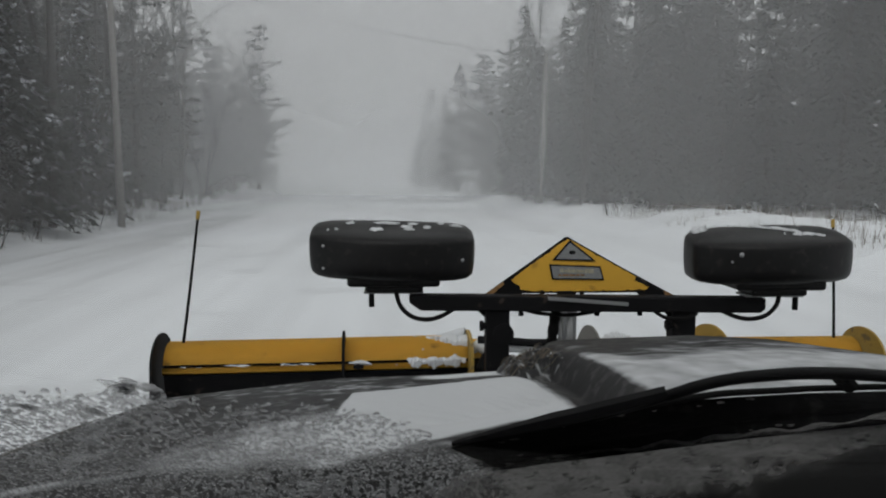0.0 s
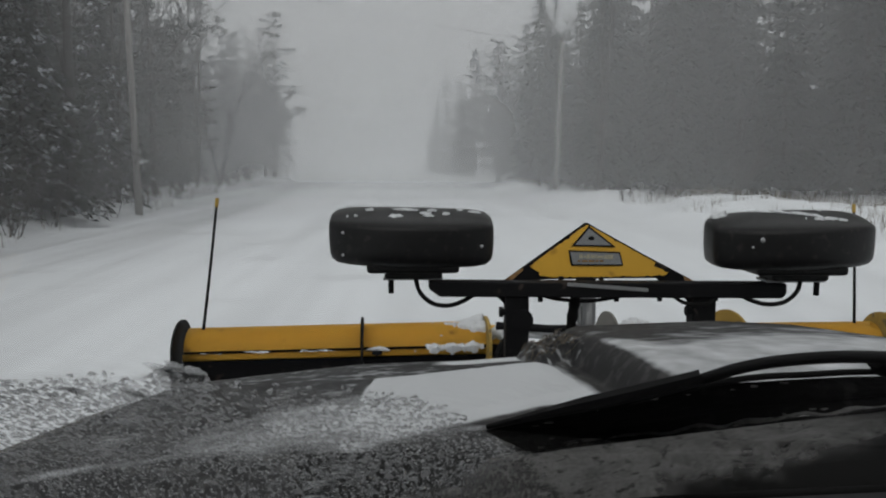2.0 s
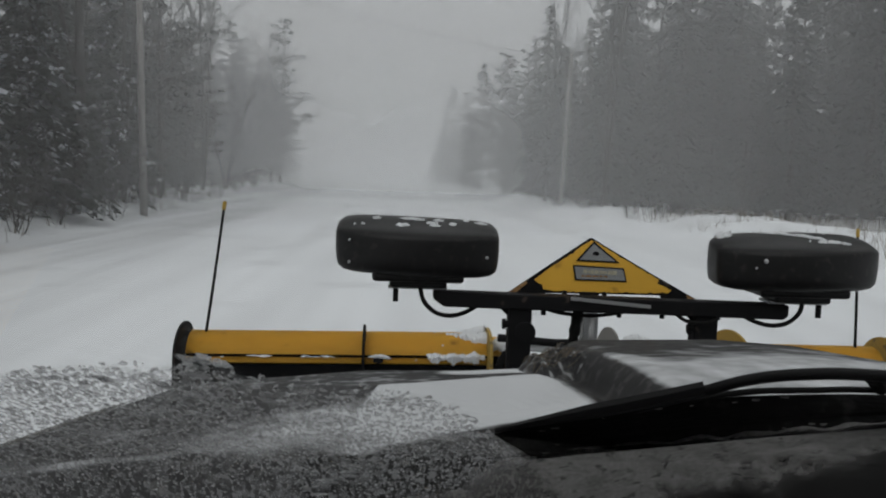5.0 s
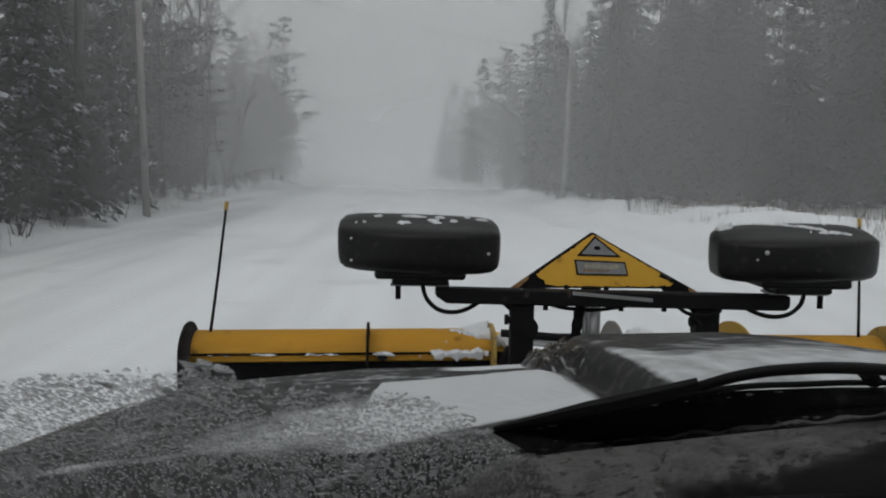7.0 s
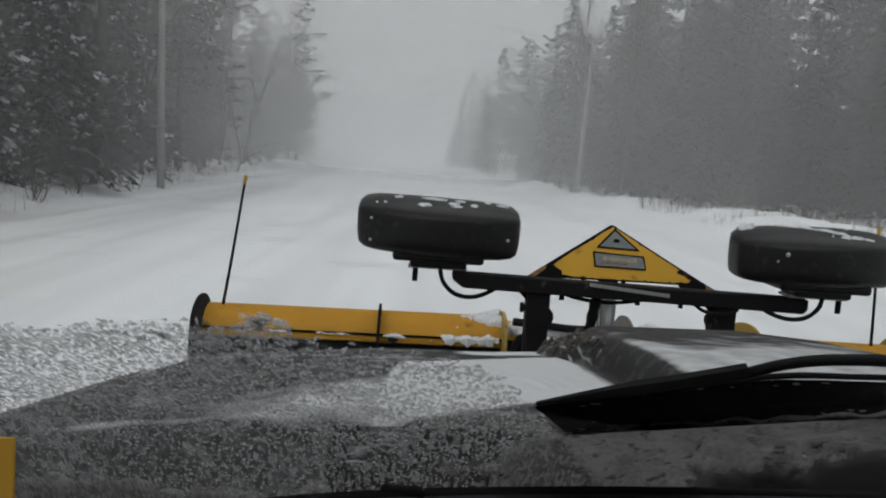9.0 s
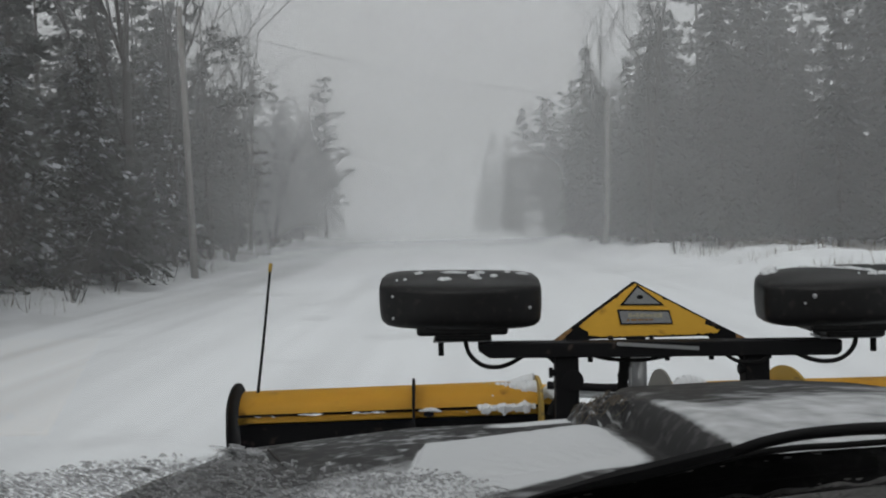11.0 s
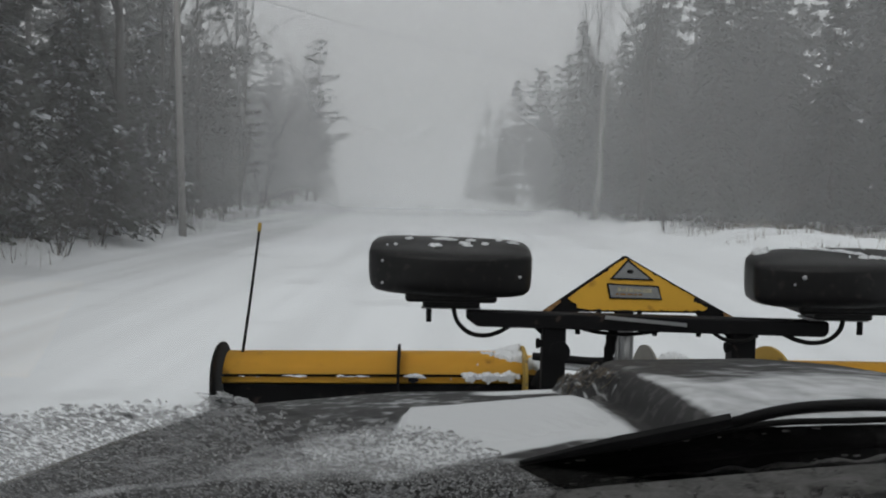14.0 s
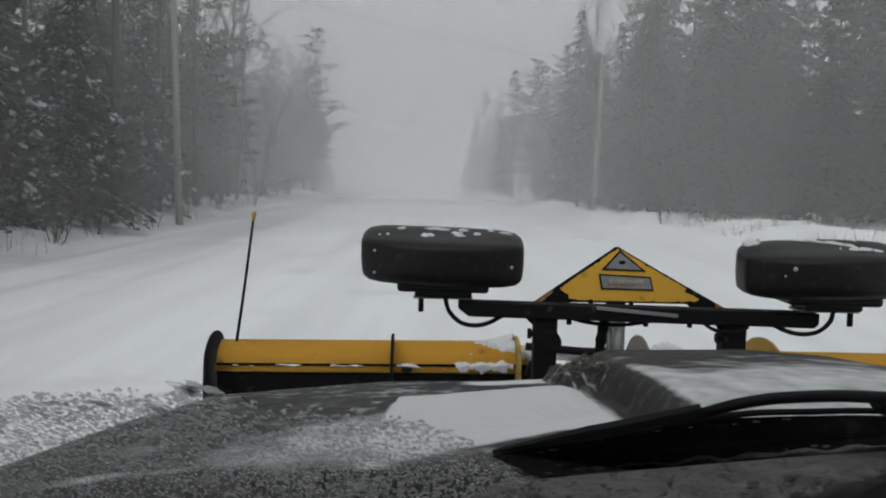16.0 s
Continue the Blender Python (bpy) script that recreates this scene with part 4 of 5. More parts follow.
def windscreen():
    bm = bmesh.new()
    rows = [[bm.verts.new(ws(-0.5 + 0.14 * smooth(0.5, -0.33, y) + x * (1.84 - 0.28 * smooth(0.5, -0.33, y)), y)) for x in span(0, 1, 8)] for y in [-0.33, 0.1, 0.3, 0.46, 0.48, 0.50, 0.52, 0.54, 0.565]]
    for a, b in zip(rows, rows[1:]):
        for i in range(8):
            bm.faces.new((b[i], b[i + 1], a[i + 1], a[i]))
    ob = tp("windscreen", bm, GLASS, "clear windscreen glass flecked with frozen slush")
    ob.visible_shadow = False
    # frozen grains stuck to the part of the glass that the wiper does not reach
    rnd = random.Random(5)
    vs, fs, covers = [], [], []

    def edge(x):
        swept = ((-0.50, 0.365), (-0.197, 0.332), (-0.15, 0.319), (-0.11, 0.309), (-0.087, 0.306), (-0.076, 0.324), (-0.03, 0.331), (-0.012, 0.338), (0.005, 0.353), (0.024, 0.390), (0.042, 0.430), (0.060, 0.468), (0.09, 0.50), (0.14, 0.53), (0.9, 0.60))
        for (a, p), (b, q) in zip(swept, swept[1:]):
            if x <= b:
                return p + (q - p) * (x - a) / (b - a) + 0.005 * rough(x, 0, 40, 2)
        return 0.56

    def grain(x, y, r, tall=1.0):
        """A frozen drop: an uneven dome that stands proud of the glass."""
        c = ws(x, y, 0.0008)
        k, n = len(vs), 6
        solid, a0, st = rnd.uniform(0.4, 0.85), rnd.uniform(0, 3.14), rnd.uniform(1.0, 2.3)
        wob = [rnd.uniform(0.5, 1.4) for _ in range(n)]
        ca, sa = math.cos(a0), math.sin(a0)
        for q, h, f_ in ((1.2, 0.0, 0.0), (0.9, 0.6, 0.85 * solid), (0.45, 1.0, 0.7 * solid)):
            for i in range(n):
                a = 6.2832 * i / n
                q2 = q * r * (wob[i] + wob[i - 1]) / 2
                e, f = math.cos(a) * q2 * st, math.sin(a) * q2 / st ** 0.5
                vs.append(c + Vector((e * ca - f * sa, 0, 0)) + WS_U * (e * sa + f * ca) * 1.7 + WS_N * r * h * tall * (0.6 + 0.4 * wob[i]))
                covers.append(f_)
        for t in (0, n):
            for i in range(n):
                j = (i + 1) % n
                fs.append((k + t + i, k + t + j, k + t + n + j, k + t + n + i))
        fs.append(tuple(k + 2 * n + i for i in range(n)))

    for iu in range(49):
        for ix in range(238):
            y = 0.300 + 0.0054 * (iu + rnd.uniform(-0.5, 0.5))
            x = -0.40 + 0.0023 * (ix + 0.5 * (iu % 2) + rnd.uniform(-0.5, 0.5))
            if y < edge(x) + 0.009 + rnd.uniform(-0.005, 0.003) or x > 0.14:
                continue
            if rnd.random() < 0.75 + 0.6 * rough(x, y, 22, 6):
                r = rnd.uniform(0.00042, 0.00095) * (1 + 0.25 * smooth(0.40, 0.34, y))
                grain(x, y, r, rnd.uniform(0.7, 1.5))
                if rnd.random() < 0.5:
                    grain(x + rnd.uniform(-1.3, 1.3) * r, y + rnd.uniform(-2.5, 2.5) * r, r * rnd.uniform(0.6, 1.1), rnd.uniform(0.6, 1.3))
    for _ in range(1500):
        x, y = rnd.uniform(-0.38, 0.10), rnd.uniform(0.42, 0.56)
        if y > edge(x) + 0.004 and rough(x, y * 0.5, 30, 16) > -0.25:
            grain(x, y, rnd.uniform(0.0004, 0.0008), 1.3)
    # larger smears and crumbs
    for x, y, r in ((-0.105, 0.36, 0.0026), (-0.135, 0.34, 0.0024), (-0.064, 0.503, 0.0032), (-0.055, 0.496, 0.003), (-0.046, 0.487, 0.0036), (-0.0860, 0.316, 0.0034), (-0.0925, 0.314, 0.0036), (-0.114, 0.342, 0.0030), (-0.13, 0.395, 0.003), (-0.075, 0.40, 0.003), (0.058, 0.466, 0.0018), (0.063, 0.468, 0.0015)):
        for _ in range(7):
            grain(x + rnd.uniform(-1.0, 1.0) * r, y + rnd.uniform(-2.0, 2.0) * r, r * 0.8, 0.45)
    me = bpy.data.meshes.new("ice_grains")
    me.from_pydata(vs, [], fs)
    me.materials.append(GRAIN)
    cover = me.attributes.new("cover", "FLOAT", "POINT")
    cover.data.foreach_set("value", covers)
    ob = new("ice_grains", me)
    ob.parent = truck
    ob.matrix_parent_inverse = Matrix.Translation((-CX, 0, 0))
    tagged(ob, "grey frozen slush grains stuck to glass", kind="stuff")
    # thin frosted film under the grains
    bm = bmesh.new()
    xs, ys = span(-0.40, 0.12, 130), span(0.300, 0.56, 120)
    v = [[bm.verts.new(ws(x, y, 0.0006)) for x in xs] for y in ys]
    for j, (a, b) in enumerate(zip(v, v[1:])):
        for i in range(len(xs) - 1):
            if ys[j] > edge(xs[i]) + 0.002:
                bm.faces.new((a[i], a[i + 1], b[i + 1], b[i]))
    bmesh.ops.delete(bm, geom=[q for q in bm.verts if not q.link_faces], context="VERTS")
    film = tp("frost_film", bm, FROST, "thin smeared frost on the glass")
    rim = film.data.attributes.new("cover", "FLOAT", "POINT")
    for v, d in zip(film.data.vertices, rim.data):
        d.value = smooth(0.004, 0.022, v.co.y - edge(v.co.x) + 0.006 * rough(v.co.x, v.co.y, 60, 4))
    # packed slush along the foot of the glass
    bm = bmesh.new()
    xs, ys = span(-0.40, 0.75, 420), span(0.34, 0.565, 110)

    def depth(x, y):
        foot = 0.508 - 0.57 * x if x < 0.3 else 0.337
        if x < 0.02 and y > 0.515:
            return smooth(0.528, 0.54, y + 0.012 * rough(x, y, 30, 3) + 0.008 * rough(x, y, 110, 4))
        low = smooth(0.05, 0.13, y - foot)
        holes = smooth(-0.30, -0.18, 0.5 * rough(x * 0.4, y, 60, 12) + 0.45 * rough(x, y, 150, 14) + 0.28 * (1 - low) - 0.20 * low)
        holes *= smooth(0.150, 0.070, y - foot + 0.045 * rough(x, y, 22, 31) + 0.020 * rough(x, y, 75, 32) + 0.20 * max(0.0, x - 0.10)) if x > 0.04 else 1.0
        return holes * smooth(foot - 0.012, foot + 0.006, y + 0.010 * rough(x, y, 30, 3) + 0.004 * rough(x, y, 90, 4)) * smooth(-0.01, 0.06, x + 0.05 * rough(x, y, 25, 5) + 0.03 * rough(x, y, 80, 6) + 0.5 * max(0, y - 0.47))

    v = [[bm.verts.new(ws(x, y, 0.0015 + 0.006 * depth(x, y) * (1 + 0.5 * rough(x, y, 60, 9)))) for x in xs] for y in ys]
    for j, (a, b) in enumerate(zip(v, v[1:])):
        for i in range(len(xs) - 1):
            if max(depth(xs[i], ys[j]), depth(xs[i + 1], ys[j]), depth(xs[i], ys[j + 1]), depth(xs[i + 1], ys[j + 1])) > 0.03:
                bm.faces.new((a[i], a[i + 1], b[i + 1], b[i]))
    thickness = [depth(x, y) * (1 + 0.6 * rough(x, y, 170, 8)) for y in ys for x in xs]
    kept = [q.index for q in bm.verts if q.link_faces] if not bm.verts.index_update() else []
    bmesh.ops.delete(bm, geom=[q for q in bm.verts if not q.link_faces], context="VERTS")
    crust = tp("packed_slush", bm, PACKED, "grey packed slush at the foot of the windscreen", smooth=True)
    cover = crust.data.attributes.new("cover", "FLOAT", "POINT")
    for k, d in zip(kept, cover.data):
        d.value = smooth(0.08, 0.75, thickness[k])
    # wiper: the glass bows forward towards the truck's middle
    def bow(x, y, out=0.0):
        ahead = 0.33 * min(max(0.0, x - 0.02), 0.13) + 0.2 * max(0.0, x - 0.15)
        return Vector((x, y, WS_TOP - WS_SLOPE * (y - ahead))) + WS_N * out

    bm = bmesh.new()
    tube(bm, [bow(x, y, 0.0) for x, y in ((0.0850, 0.4130), (0.1069, 0.4036), (0.1274, 0.3933), (0.1402, 0.3861), (0.1548, 0.3841), (0.1734, 0.3855), (0.1944, 0.3908), (0.2303, 0.4066), (0.2779, 0.4360), (0.40, 0.52))],
         lambda q: 0.0030 + 0.0009 * q, 10, 90, 0.8, WS_N)
    w = tp("wiper_arm", bm, BLACK, "black wiper arm", smooth=True)
    # spine of the blade with a blunt end
    bm = bmesh.new()
    tube(bm, [bow(x, y, 0.0) for x, y in ((0.0300, 0.4080), (0.0661, 0.4002), (0.0918, 0.3969), (0.1258, 0.3895))], lambda q: 0.0016 + 0.0030 * min(1.0, 2.2 * q), 6, 40, 0.8, WS_N)
    part("blade_spine", bm, BLACK, w)
    # lower bar, parted from the arm by a narrow slot that closes at its end
    bm = bmesh.new()
    tube(bm, [bow(x, y, 0.0) for x, y in ((0.0839, 0.4209), (0.1209, 0.4075), (0.1543, 0.4079), (0.1878, 0.4149), (0.2222, 0.4238), (0.2887, 0.4518), (0.40, 0.54))], 0.0018, 8, 60, 0.9, WS_N)
    part("blade_bar", bm, RUBBER, w, smooth=True)
    bm = bmesh.new()
    tube(bm, [bow(x, y, 0.0) for x, y in ((0.2145, 0.4045), (0.2235, 0.4160), (0.2300, 0.4240))], 0.0042, 8, 8, 0.8, WS_N)
    part("hinge_block", bm, RUBBER, w)
    # rubber body: a slushy upper face and a dark channel over the lip
    bm = bmesh.new()
    top = bend([Vector((x, y, 0)) for x, y in ((0.0290, 0.4090), (0.0500, 0.4070), (0.0670, 0.4050), (0.1062, 0.4030), (0.1300, 0.4070), (0.1561, 0.4110), (0.1895, 0.4183), (0.2249, 0.4286), (0.2924, 0.4573), (0.40, 0.545))], 120)
    low = bend([Vector((x, y, 0)) for x, y in ((0.0560, 0.4690), (0.0620, 0.4740), (0.0790, 0.4680), (0.1070, 0.4540), (0.1320, 0.4390), (0.1560, 0.4250), (0.1790, 0.4120), (0.2160, 0.3940), (0.27, 0.372), (0.36, 0.345))], 120)

    def body(i, q):
        groove = 0.0030 * math.sin(math.pi * min(1.0, q / 0.58)) - 0.0035 * smooth(0.56, 0.62, q) * smooth(0.97, 0.90, q)
        c = bow(*top[i].xy, -0.0012).lerp(ws(*low[i].xy, 0.004), q)
        return c + Vector((0, -1, 0.2)) * (groove + 0.0007 * rough(top[i].x, q * 0.1, 90, 4))

    rows = [[bm.verts.new(body(i, q)) for q in span(0, 1, 24)] for i in range(121)]
    for p, q in zip(rows, rows[1:]):
        for k in range(24):
            bm.faces.new((p[k], q[k], q[k + 1], p[k + 1]))
    bmesh.ops.solidify(bm, geom=bm.faces[:], thickness=0.002)
    bmesh.ops.recalc_face_normals(bm, faces=bm.faces)
    part("blade_body", bm, BLADE, w, smooth=True)
    # crumbs of slush caught on it
    for i in range(16):
        f = rnd.uniform(0.08, 0.75)
        q = rnd.choice((0.06, 0.08, 0.10, 0.60, 0.80, 0.84)) + rnd.uniform(-0.03, 0.03)
        p = body(int(f * 120), q)
        a = rnd.uniform(0.0004, 0.0010)
        bm = bmesh.new()
        bmesh.ops.create_icosphere(bm, subdivisions=2, radius=a)
        for v in bm.verts:
            k = 1 + 0.6 * noise.noise(v.co * 900 + Vector((i, 0, 0)))
            v.co = p + Vector((v.co.x * 2.6 * k, v.co.z * 0.4 * k, v.co.y * 0.7 * k))
        part("snow_clump", bm, SLUSH, w, "frozen slush on the wiper", True)

windscreen()
tag = empty("yellow_tag", (-0.238, 0.375, 1.408))
bm = bmesh.new()
box(bm, (0.055, 0.0016, 0.076), (0, 0, 0.038), rot=(0, radians(-2), 0), bevel=0.0005)
part("card", bm, YELLOW, tag)
for k in range(2):
    bm = bmesh.new()
    box(bm, (0.004, 0.0005, 0.003), (-0.004 + 0.007 * k, -0.0012, 0.064))
    part("printed_bar", bm, RUBBER, tag)
tagged(tag, "small yellow card standing on the dashboard", "card")


# ---- snow plow and its lamp bar ----
plow = tagged(empty("snow_plow", (CX, 2.7, 0)), "yellow V-blade snow plow with black lamp bar and marker rods", "snow plow")


def pp(name, bm, material, label="", smooth=False, parent=None):
    ob = part(name, bm, material, parent or plow, label, smooth)
    if parent is None:
        ob.matrix_parent_inverse = Matrix.Translation((-CX, -2.7, 0))
    return ob


def wing(inner, outer, top_in, top_out, side):
    """One blade: curved moldboard with a rolled top, ribs that stand proud of it, and an end plate."""
    a, b = Vector((*inner, 0)), Vector((*outer, 0))
    d = (b - a).normalized()
    fwd = Vector((0, 1, 0))

    def section(s, sect, off=0.0):
        c = a.lerp(b, s)
        top = top_in + (top_out - top_in) * s
        return [c + fwd * (y + off) + Vector((0, 0, top + z if z > -0.5 else max(0.01, top + z))) for y, z in sect]

    def sheet(sect, s0, s1, n, material, name, label=""):
        bm = bmesh.new()
        rows = [[bm.verts.new(p) for p in section(s, sect)] for s in span(s0, s1, n)]
        for p, q in zip(rows, rows[1:]):
            for i in range(len(sect) - 1):
                bm.faces.new((p[i], p[i + 1], q[i + 1], q[i]))
        bmesh.ops.solidify(bm, geom=bm.faces[:], thickness=0.005)
        bmesh.ops.recalc_face_normals(bm, faces=bm.faces)
        return pp(name, bm, material, label, True)

    roll = [(0.16, -0.03), (0.135, -0.008), (0.10, 0.0), (0.065, -0.004), (0.035, -0.018), (0.014, -0.040), (0.004, -0.066)]
    strip = [(-0.012, -0.072), (-0.006, -0.078), (-0.004, -0.094), (-0.004, -0.098)]
    lower = [(0.022, -0.055), (0.012, -0.09), (0.03, -0.2), (0.05, -0.35), (0.055, -0.6), (0.04, -0.85), (0.0, -1.1)]
    sheet(roll, 0.004, 0.985, 12, YELLOW, "moldboard_top", "rounded yellow blade top")
    sheet(strip, 0.004, 0.985, 12, YELLOW, "stiffener_strip", "yellow steel strip")
    sheet(lower, 0.004, 0.985, 12, STEEL, "moldboard", "dirty black lower blade")
    rib_line = [(-0.09, -1.0), (-0.09, -0.12)] + [(0.045 - 0.135 * math.cos(0.16 * q), -0.085 + 0.123 * math.sin(0.16 * q) ** 0.85) for q in range(2, 19)] + [(0.18, -0.09), (0.18, -0.3), (0.09, -1.0)]
    for s, mat_, nm, lab in ((0.0, OLIVE if side < 0 else GREY_RIB, "inner_flange", "worn steel end flange"), (0.408 if side < 0 else 0.432, STEEL if side < 0 else OLIVE, "rib", ""), (1.0, STEEL if side < 0 else OLIVE, "end_plate", "")):
        bm = bmesh.new()
        rib = rib_line
        if nm == "inner_flange" and side < 0:
            rib = [(y, z * 0.6 if z > 0 else max(z, -0.125)) for y, z in rib]
        thin = 0.45 if nm == 'rib' and side < 0 else 1.0
        pts = section(s, [(y * thin, z) for y, z in rib])
        if side < 0 and nm == 'inner_flange':
            pts = [p + Vector((-0.03 * (p.y - 2.93), 0, 0)) for p in pts]
        if side > 0:
            skew, lift = {'inner_flange': (0.16, 0.55), 'rib': (0.34, 0.55), 'end_plate': (0.10, 0.10)}[nm]
            pts = [p + Vector((-skew * (p.y - 2.98), 0, lift * max(0.0, p.z - 1.06))) for p in pts]
        for e in (-0.006 if nm == "inner_flange" and side < 0 else -0.004, 0.004):
            for p in pts:
                bm.verts.new(p + d * e)
        bm.verts.ensure_lookup_table()
        n = len(pts)
        bm.faces.new([bm.verts[i] for i in range(n)])
        bm.faces.new([bm.verts[n + i] for i in range(n)][::-1])
        for i in range(n):
            j = (i + 1) % n
            bm.faces.new((bm.verts[i], bm.verts[j], bm.verts[n + j], bm.verts[n + i]))
        bmesh.ops.recalc_face_normals(bm, faces=bm.faces)
        pp(nm, bm, mat_, lab)
    return section, d, fwd


L_IN, L_OUT, R_IN, R_OUT = (0.252, 2.92), (-0.812, 2.92), (0.682, 2.92), (1.675, 2.92)
sec_l, dir_l, fwd_l = wing(L_IN, L_OUT, 1.073, 1.053, -1)
sec_r, dir_r, fwd_r = wing(R_IN, R_OUT, 1.056, 1.062, 1)


def plow_frame():
    bm = bmesh.new()
    cyl(bm, (0.45, 2.78, 0.05), (0.45, 2.78, 1.02), 0.045, seg=16)
    pp("centre_hinge", bm, STEEL)
    bm = bmesh.new()
    tube(bm, [(0.27, 2.80, 1.096), (0.36, 2.78, 1.095), (0.45, 2.76, 1.092), (0.54, 2.80, 1.086)], 0.0135, 12, 16)
    pp("hinge_tube", bm, STEEL, "dirty dark steel tube", True)
    bm = bmesh.new()
    tube(bm, [(0.29, 2.80, 1.060), (0.35, 2.79, 1.068), (0.42, 2.79, 1.066), (0.52, 2.82, 1.060), (0.60, 2.86, 1.050), (0.645, 2.88, 1.048)], lambda q: 0.013 + 0.009 * rough(q, 0, 8, 3), 12, 44)
    pp("caught_snow", bm, HOOD_SNOW, "white snow packed under the tube", True)
    bm = bmesh.new()
    tube(bm, [(0.725, 2.99, 1.040), (0.765, 3.0, 1.056), (0.800, 3.0, 1.058), (0.855, 3.0, 1.045)], lambda q: 0.006 + 0.020 * math.sin(3.14 * q) ** 0.7 * (1 + 0.5 * rough(q, 0, 10, 31)), 14, 50)
    for v in bm.verts:
        v.co += Vector((0, 0, 0.006 * rough(v.co.x * 80, v.co.y * 80, 1.5, 2)))
    pp("caught_snow", bm, HOOD_SNOW, "powdery snow heaped on the blade", True)
    bm = bmesh.new()
    tube(bm, [(0.265, 2.70, 1.02), (0.285, 2.70, 1.062), (0.315, 2.70, 1.068), (0.345, 2.71, 1.066)], lambda q: 0.012 + 0.005 * rough(q, 0, 6, 1), 10, 20)
    pp("hydraulic_elbow", bm, RUBBER, "black hose elbow", True)
    bm = bmesh.new()
    tube(bm, [(0.085, 3.02, 1.058), (0.15, 3.02, 1.064), (0.20, 3.01, 1.070), (0.243, 3.0, 1.074)], lambda q: 0.004 + 0.026 * q ** 1.3 * (1 + 0.25 * rough(q, 0, 9, 5)), 14, 50)
    for v in bm.verts:
        v.co += Vector((0, 0, 0.004 * rough(v.co.x * 80, v.co.y * 80, 1.5, 7)))
    pp("caught_snow", bm, HOOD_SNOW, "wedge of snow drifted against the end flange", True)
    bm = bmesh.new()
    box(bm, (0.034, 0.03, 0.014), (-0.130, 2.905, 0.986), bevel=0.003)
    cyl(bm, (-0.130, 2.885, 0.986), (-0.130, 2.92, 0.986), 0.010, seg=6)
    pp("latch_block", bm, STEEL, "small black latch block")
    bm = bmesh.new()
    tube(bm, [(-0.165, 2.905, 0.996), (-0.12, 2.90, 1.000), (-0.085, 2.905, 0.992)], lambda q: 0.002 + 0.006 * math.sin(3.14 * q) * (1 + 0.6 * rough(q, 0, 12, 3)), 8, 24)
    pp("caught_snow", bm, HOOD_SNOW, "snow caught on the latch", True)
    bm = bmesh.new()
    tube(bm, [(0.255, 2.97, 1.035), (0.30, 2.96, 1.032), (0.345, 2.95, 1.030)], 0.034, 12, 8)
    pp("stub_tube", bm, YELLOW, "short yellow tube end", True)
    bm = bmesh.new()
    tube(bm, [(0.258, 2.93, 1.030), (0.285, 2.925, 1.050), (0.318, 2.925, 1.036), (0.338, 2.93, 1.015)], lambda q: 0.012 + 0.012 * math.sin(3.14 * q) * (1 + 0.5 * rough(q, 0, 7, 8)), 10, 26)
    pp("caught_snow", bm, HOOD_SNOW, "white snow packed beside the blade", True)
    bm = bmesh.new()
    cyl(bm, (0.421, 2.05, 0.8), (0.421, 2.05, 1.34), 0.0175, seg=24)
    cyl(bm, (0.404, 2.062, 0.8), (0.404, 2.062, 1.34), 0.008, seg=12)
    pp("lift_ram", bm, RAM, "dark oily steel lift ram", True)
    bm = bmesh.new()
    tube(bm, [(0.374, 1.97, 1.345), (0.372, 1.97, 1.318), (0.366, 1.97, 1.27), (0.360, 1.98, 1.20), (0.35, 2.0, 1.1)], lambda q: 0.0125 + 0.0022 * rough(q, 0, 14, 6), 10, 40)
    pp("hose", bm, RUBBER, smooth=True)
    bm = bmesh.new()
    for s in (-1, 1):
        tube(bm, [(CX + s * 0.35, 1.9, 0.5), (CX + s * 0.2, 2.4, 0.35), (CX + s * 0.04, 2.78, 0.3)], 0.04, 8, 8)
    pp("push_frame", bm, STEEL)
    bm = bmesh.new()
    box(bm, (0.12, 0.05, 0.95), (0.325, 3.02, 0.52), bevel=0.006)
    pp("centre_plate", bm, STEEL, "dirty black centre plate")
    # snow caught on the blades
    def lying(sect, s0, s1, prof, thick, seed, heavy=1.3, wedge=0.0, m_=HOOD_SNOW, label="white snow caught on the blade"):
        bm = bmesh.new()
        ss, ps = span(s0, s1, 120), span(0, 1, 30)

        def at(s, p):
            k = min(int(p * (len(prof) - 1)), len(prof) - 2)
            f = p * (len(prof) - 1) - k
            return sect(s, [(prof[k][0] * (1 - f) + prof[k + 1][0] * f, prof[k][1] * (1 - f) + prof[k + 1][1] * f)])[0]

        def cover(s, p):
            e = min((s - s0) / (s1 - s0) if s0 > 0.04 else 1, (s1 - s) / (s1 - s0), p, 1 - p)
            e = min(e, 0.6, 1 - (s - s0) / (s1 - s0) - wedge * p if wedge else 1)
            return smooth(0.0, 0.45, e) * heavy + 0.6 * rough(s * 14, p * 0.6, 2.2, seed) + 0.45 * rough(s * 20, p, 5, seed + 3) - 0.5

        v = [[bm.verts.new(at(s, p) + Vector((0, -0.6, 0.8)) * thick * min(1, max(0.0, cover(s, p))) ** 0.6) for p in ps] for s in ss]
        for i in range(len(ss) - 1):
            for j in range(len(ps) - 1):
                if max(cover(ss[i + a_], ps[j + b_]) for a_ in (0, 1) for b_ in (0, 1)) > 0.0:
                    bm.faces.new((v[i][j], v[i + 1][j], v[i + 1][j + 1], v[i][j + 1]))
        bmesh.ops.delete(bm, geom=[q for q in bm.verts if not q.link_faces], context="VERTS")
        bmesh.ops.recalc_face_normals(bm, faces=bm.faces)
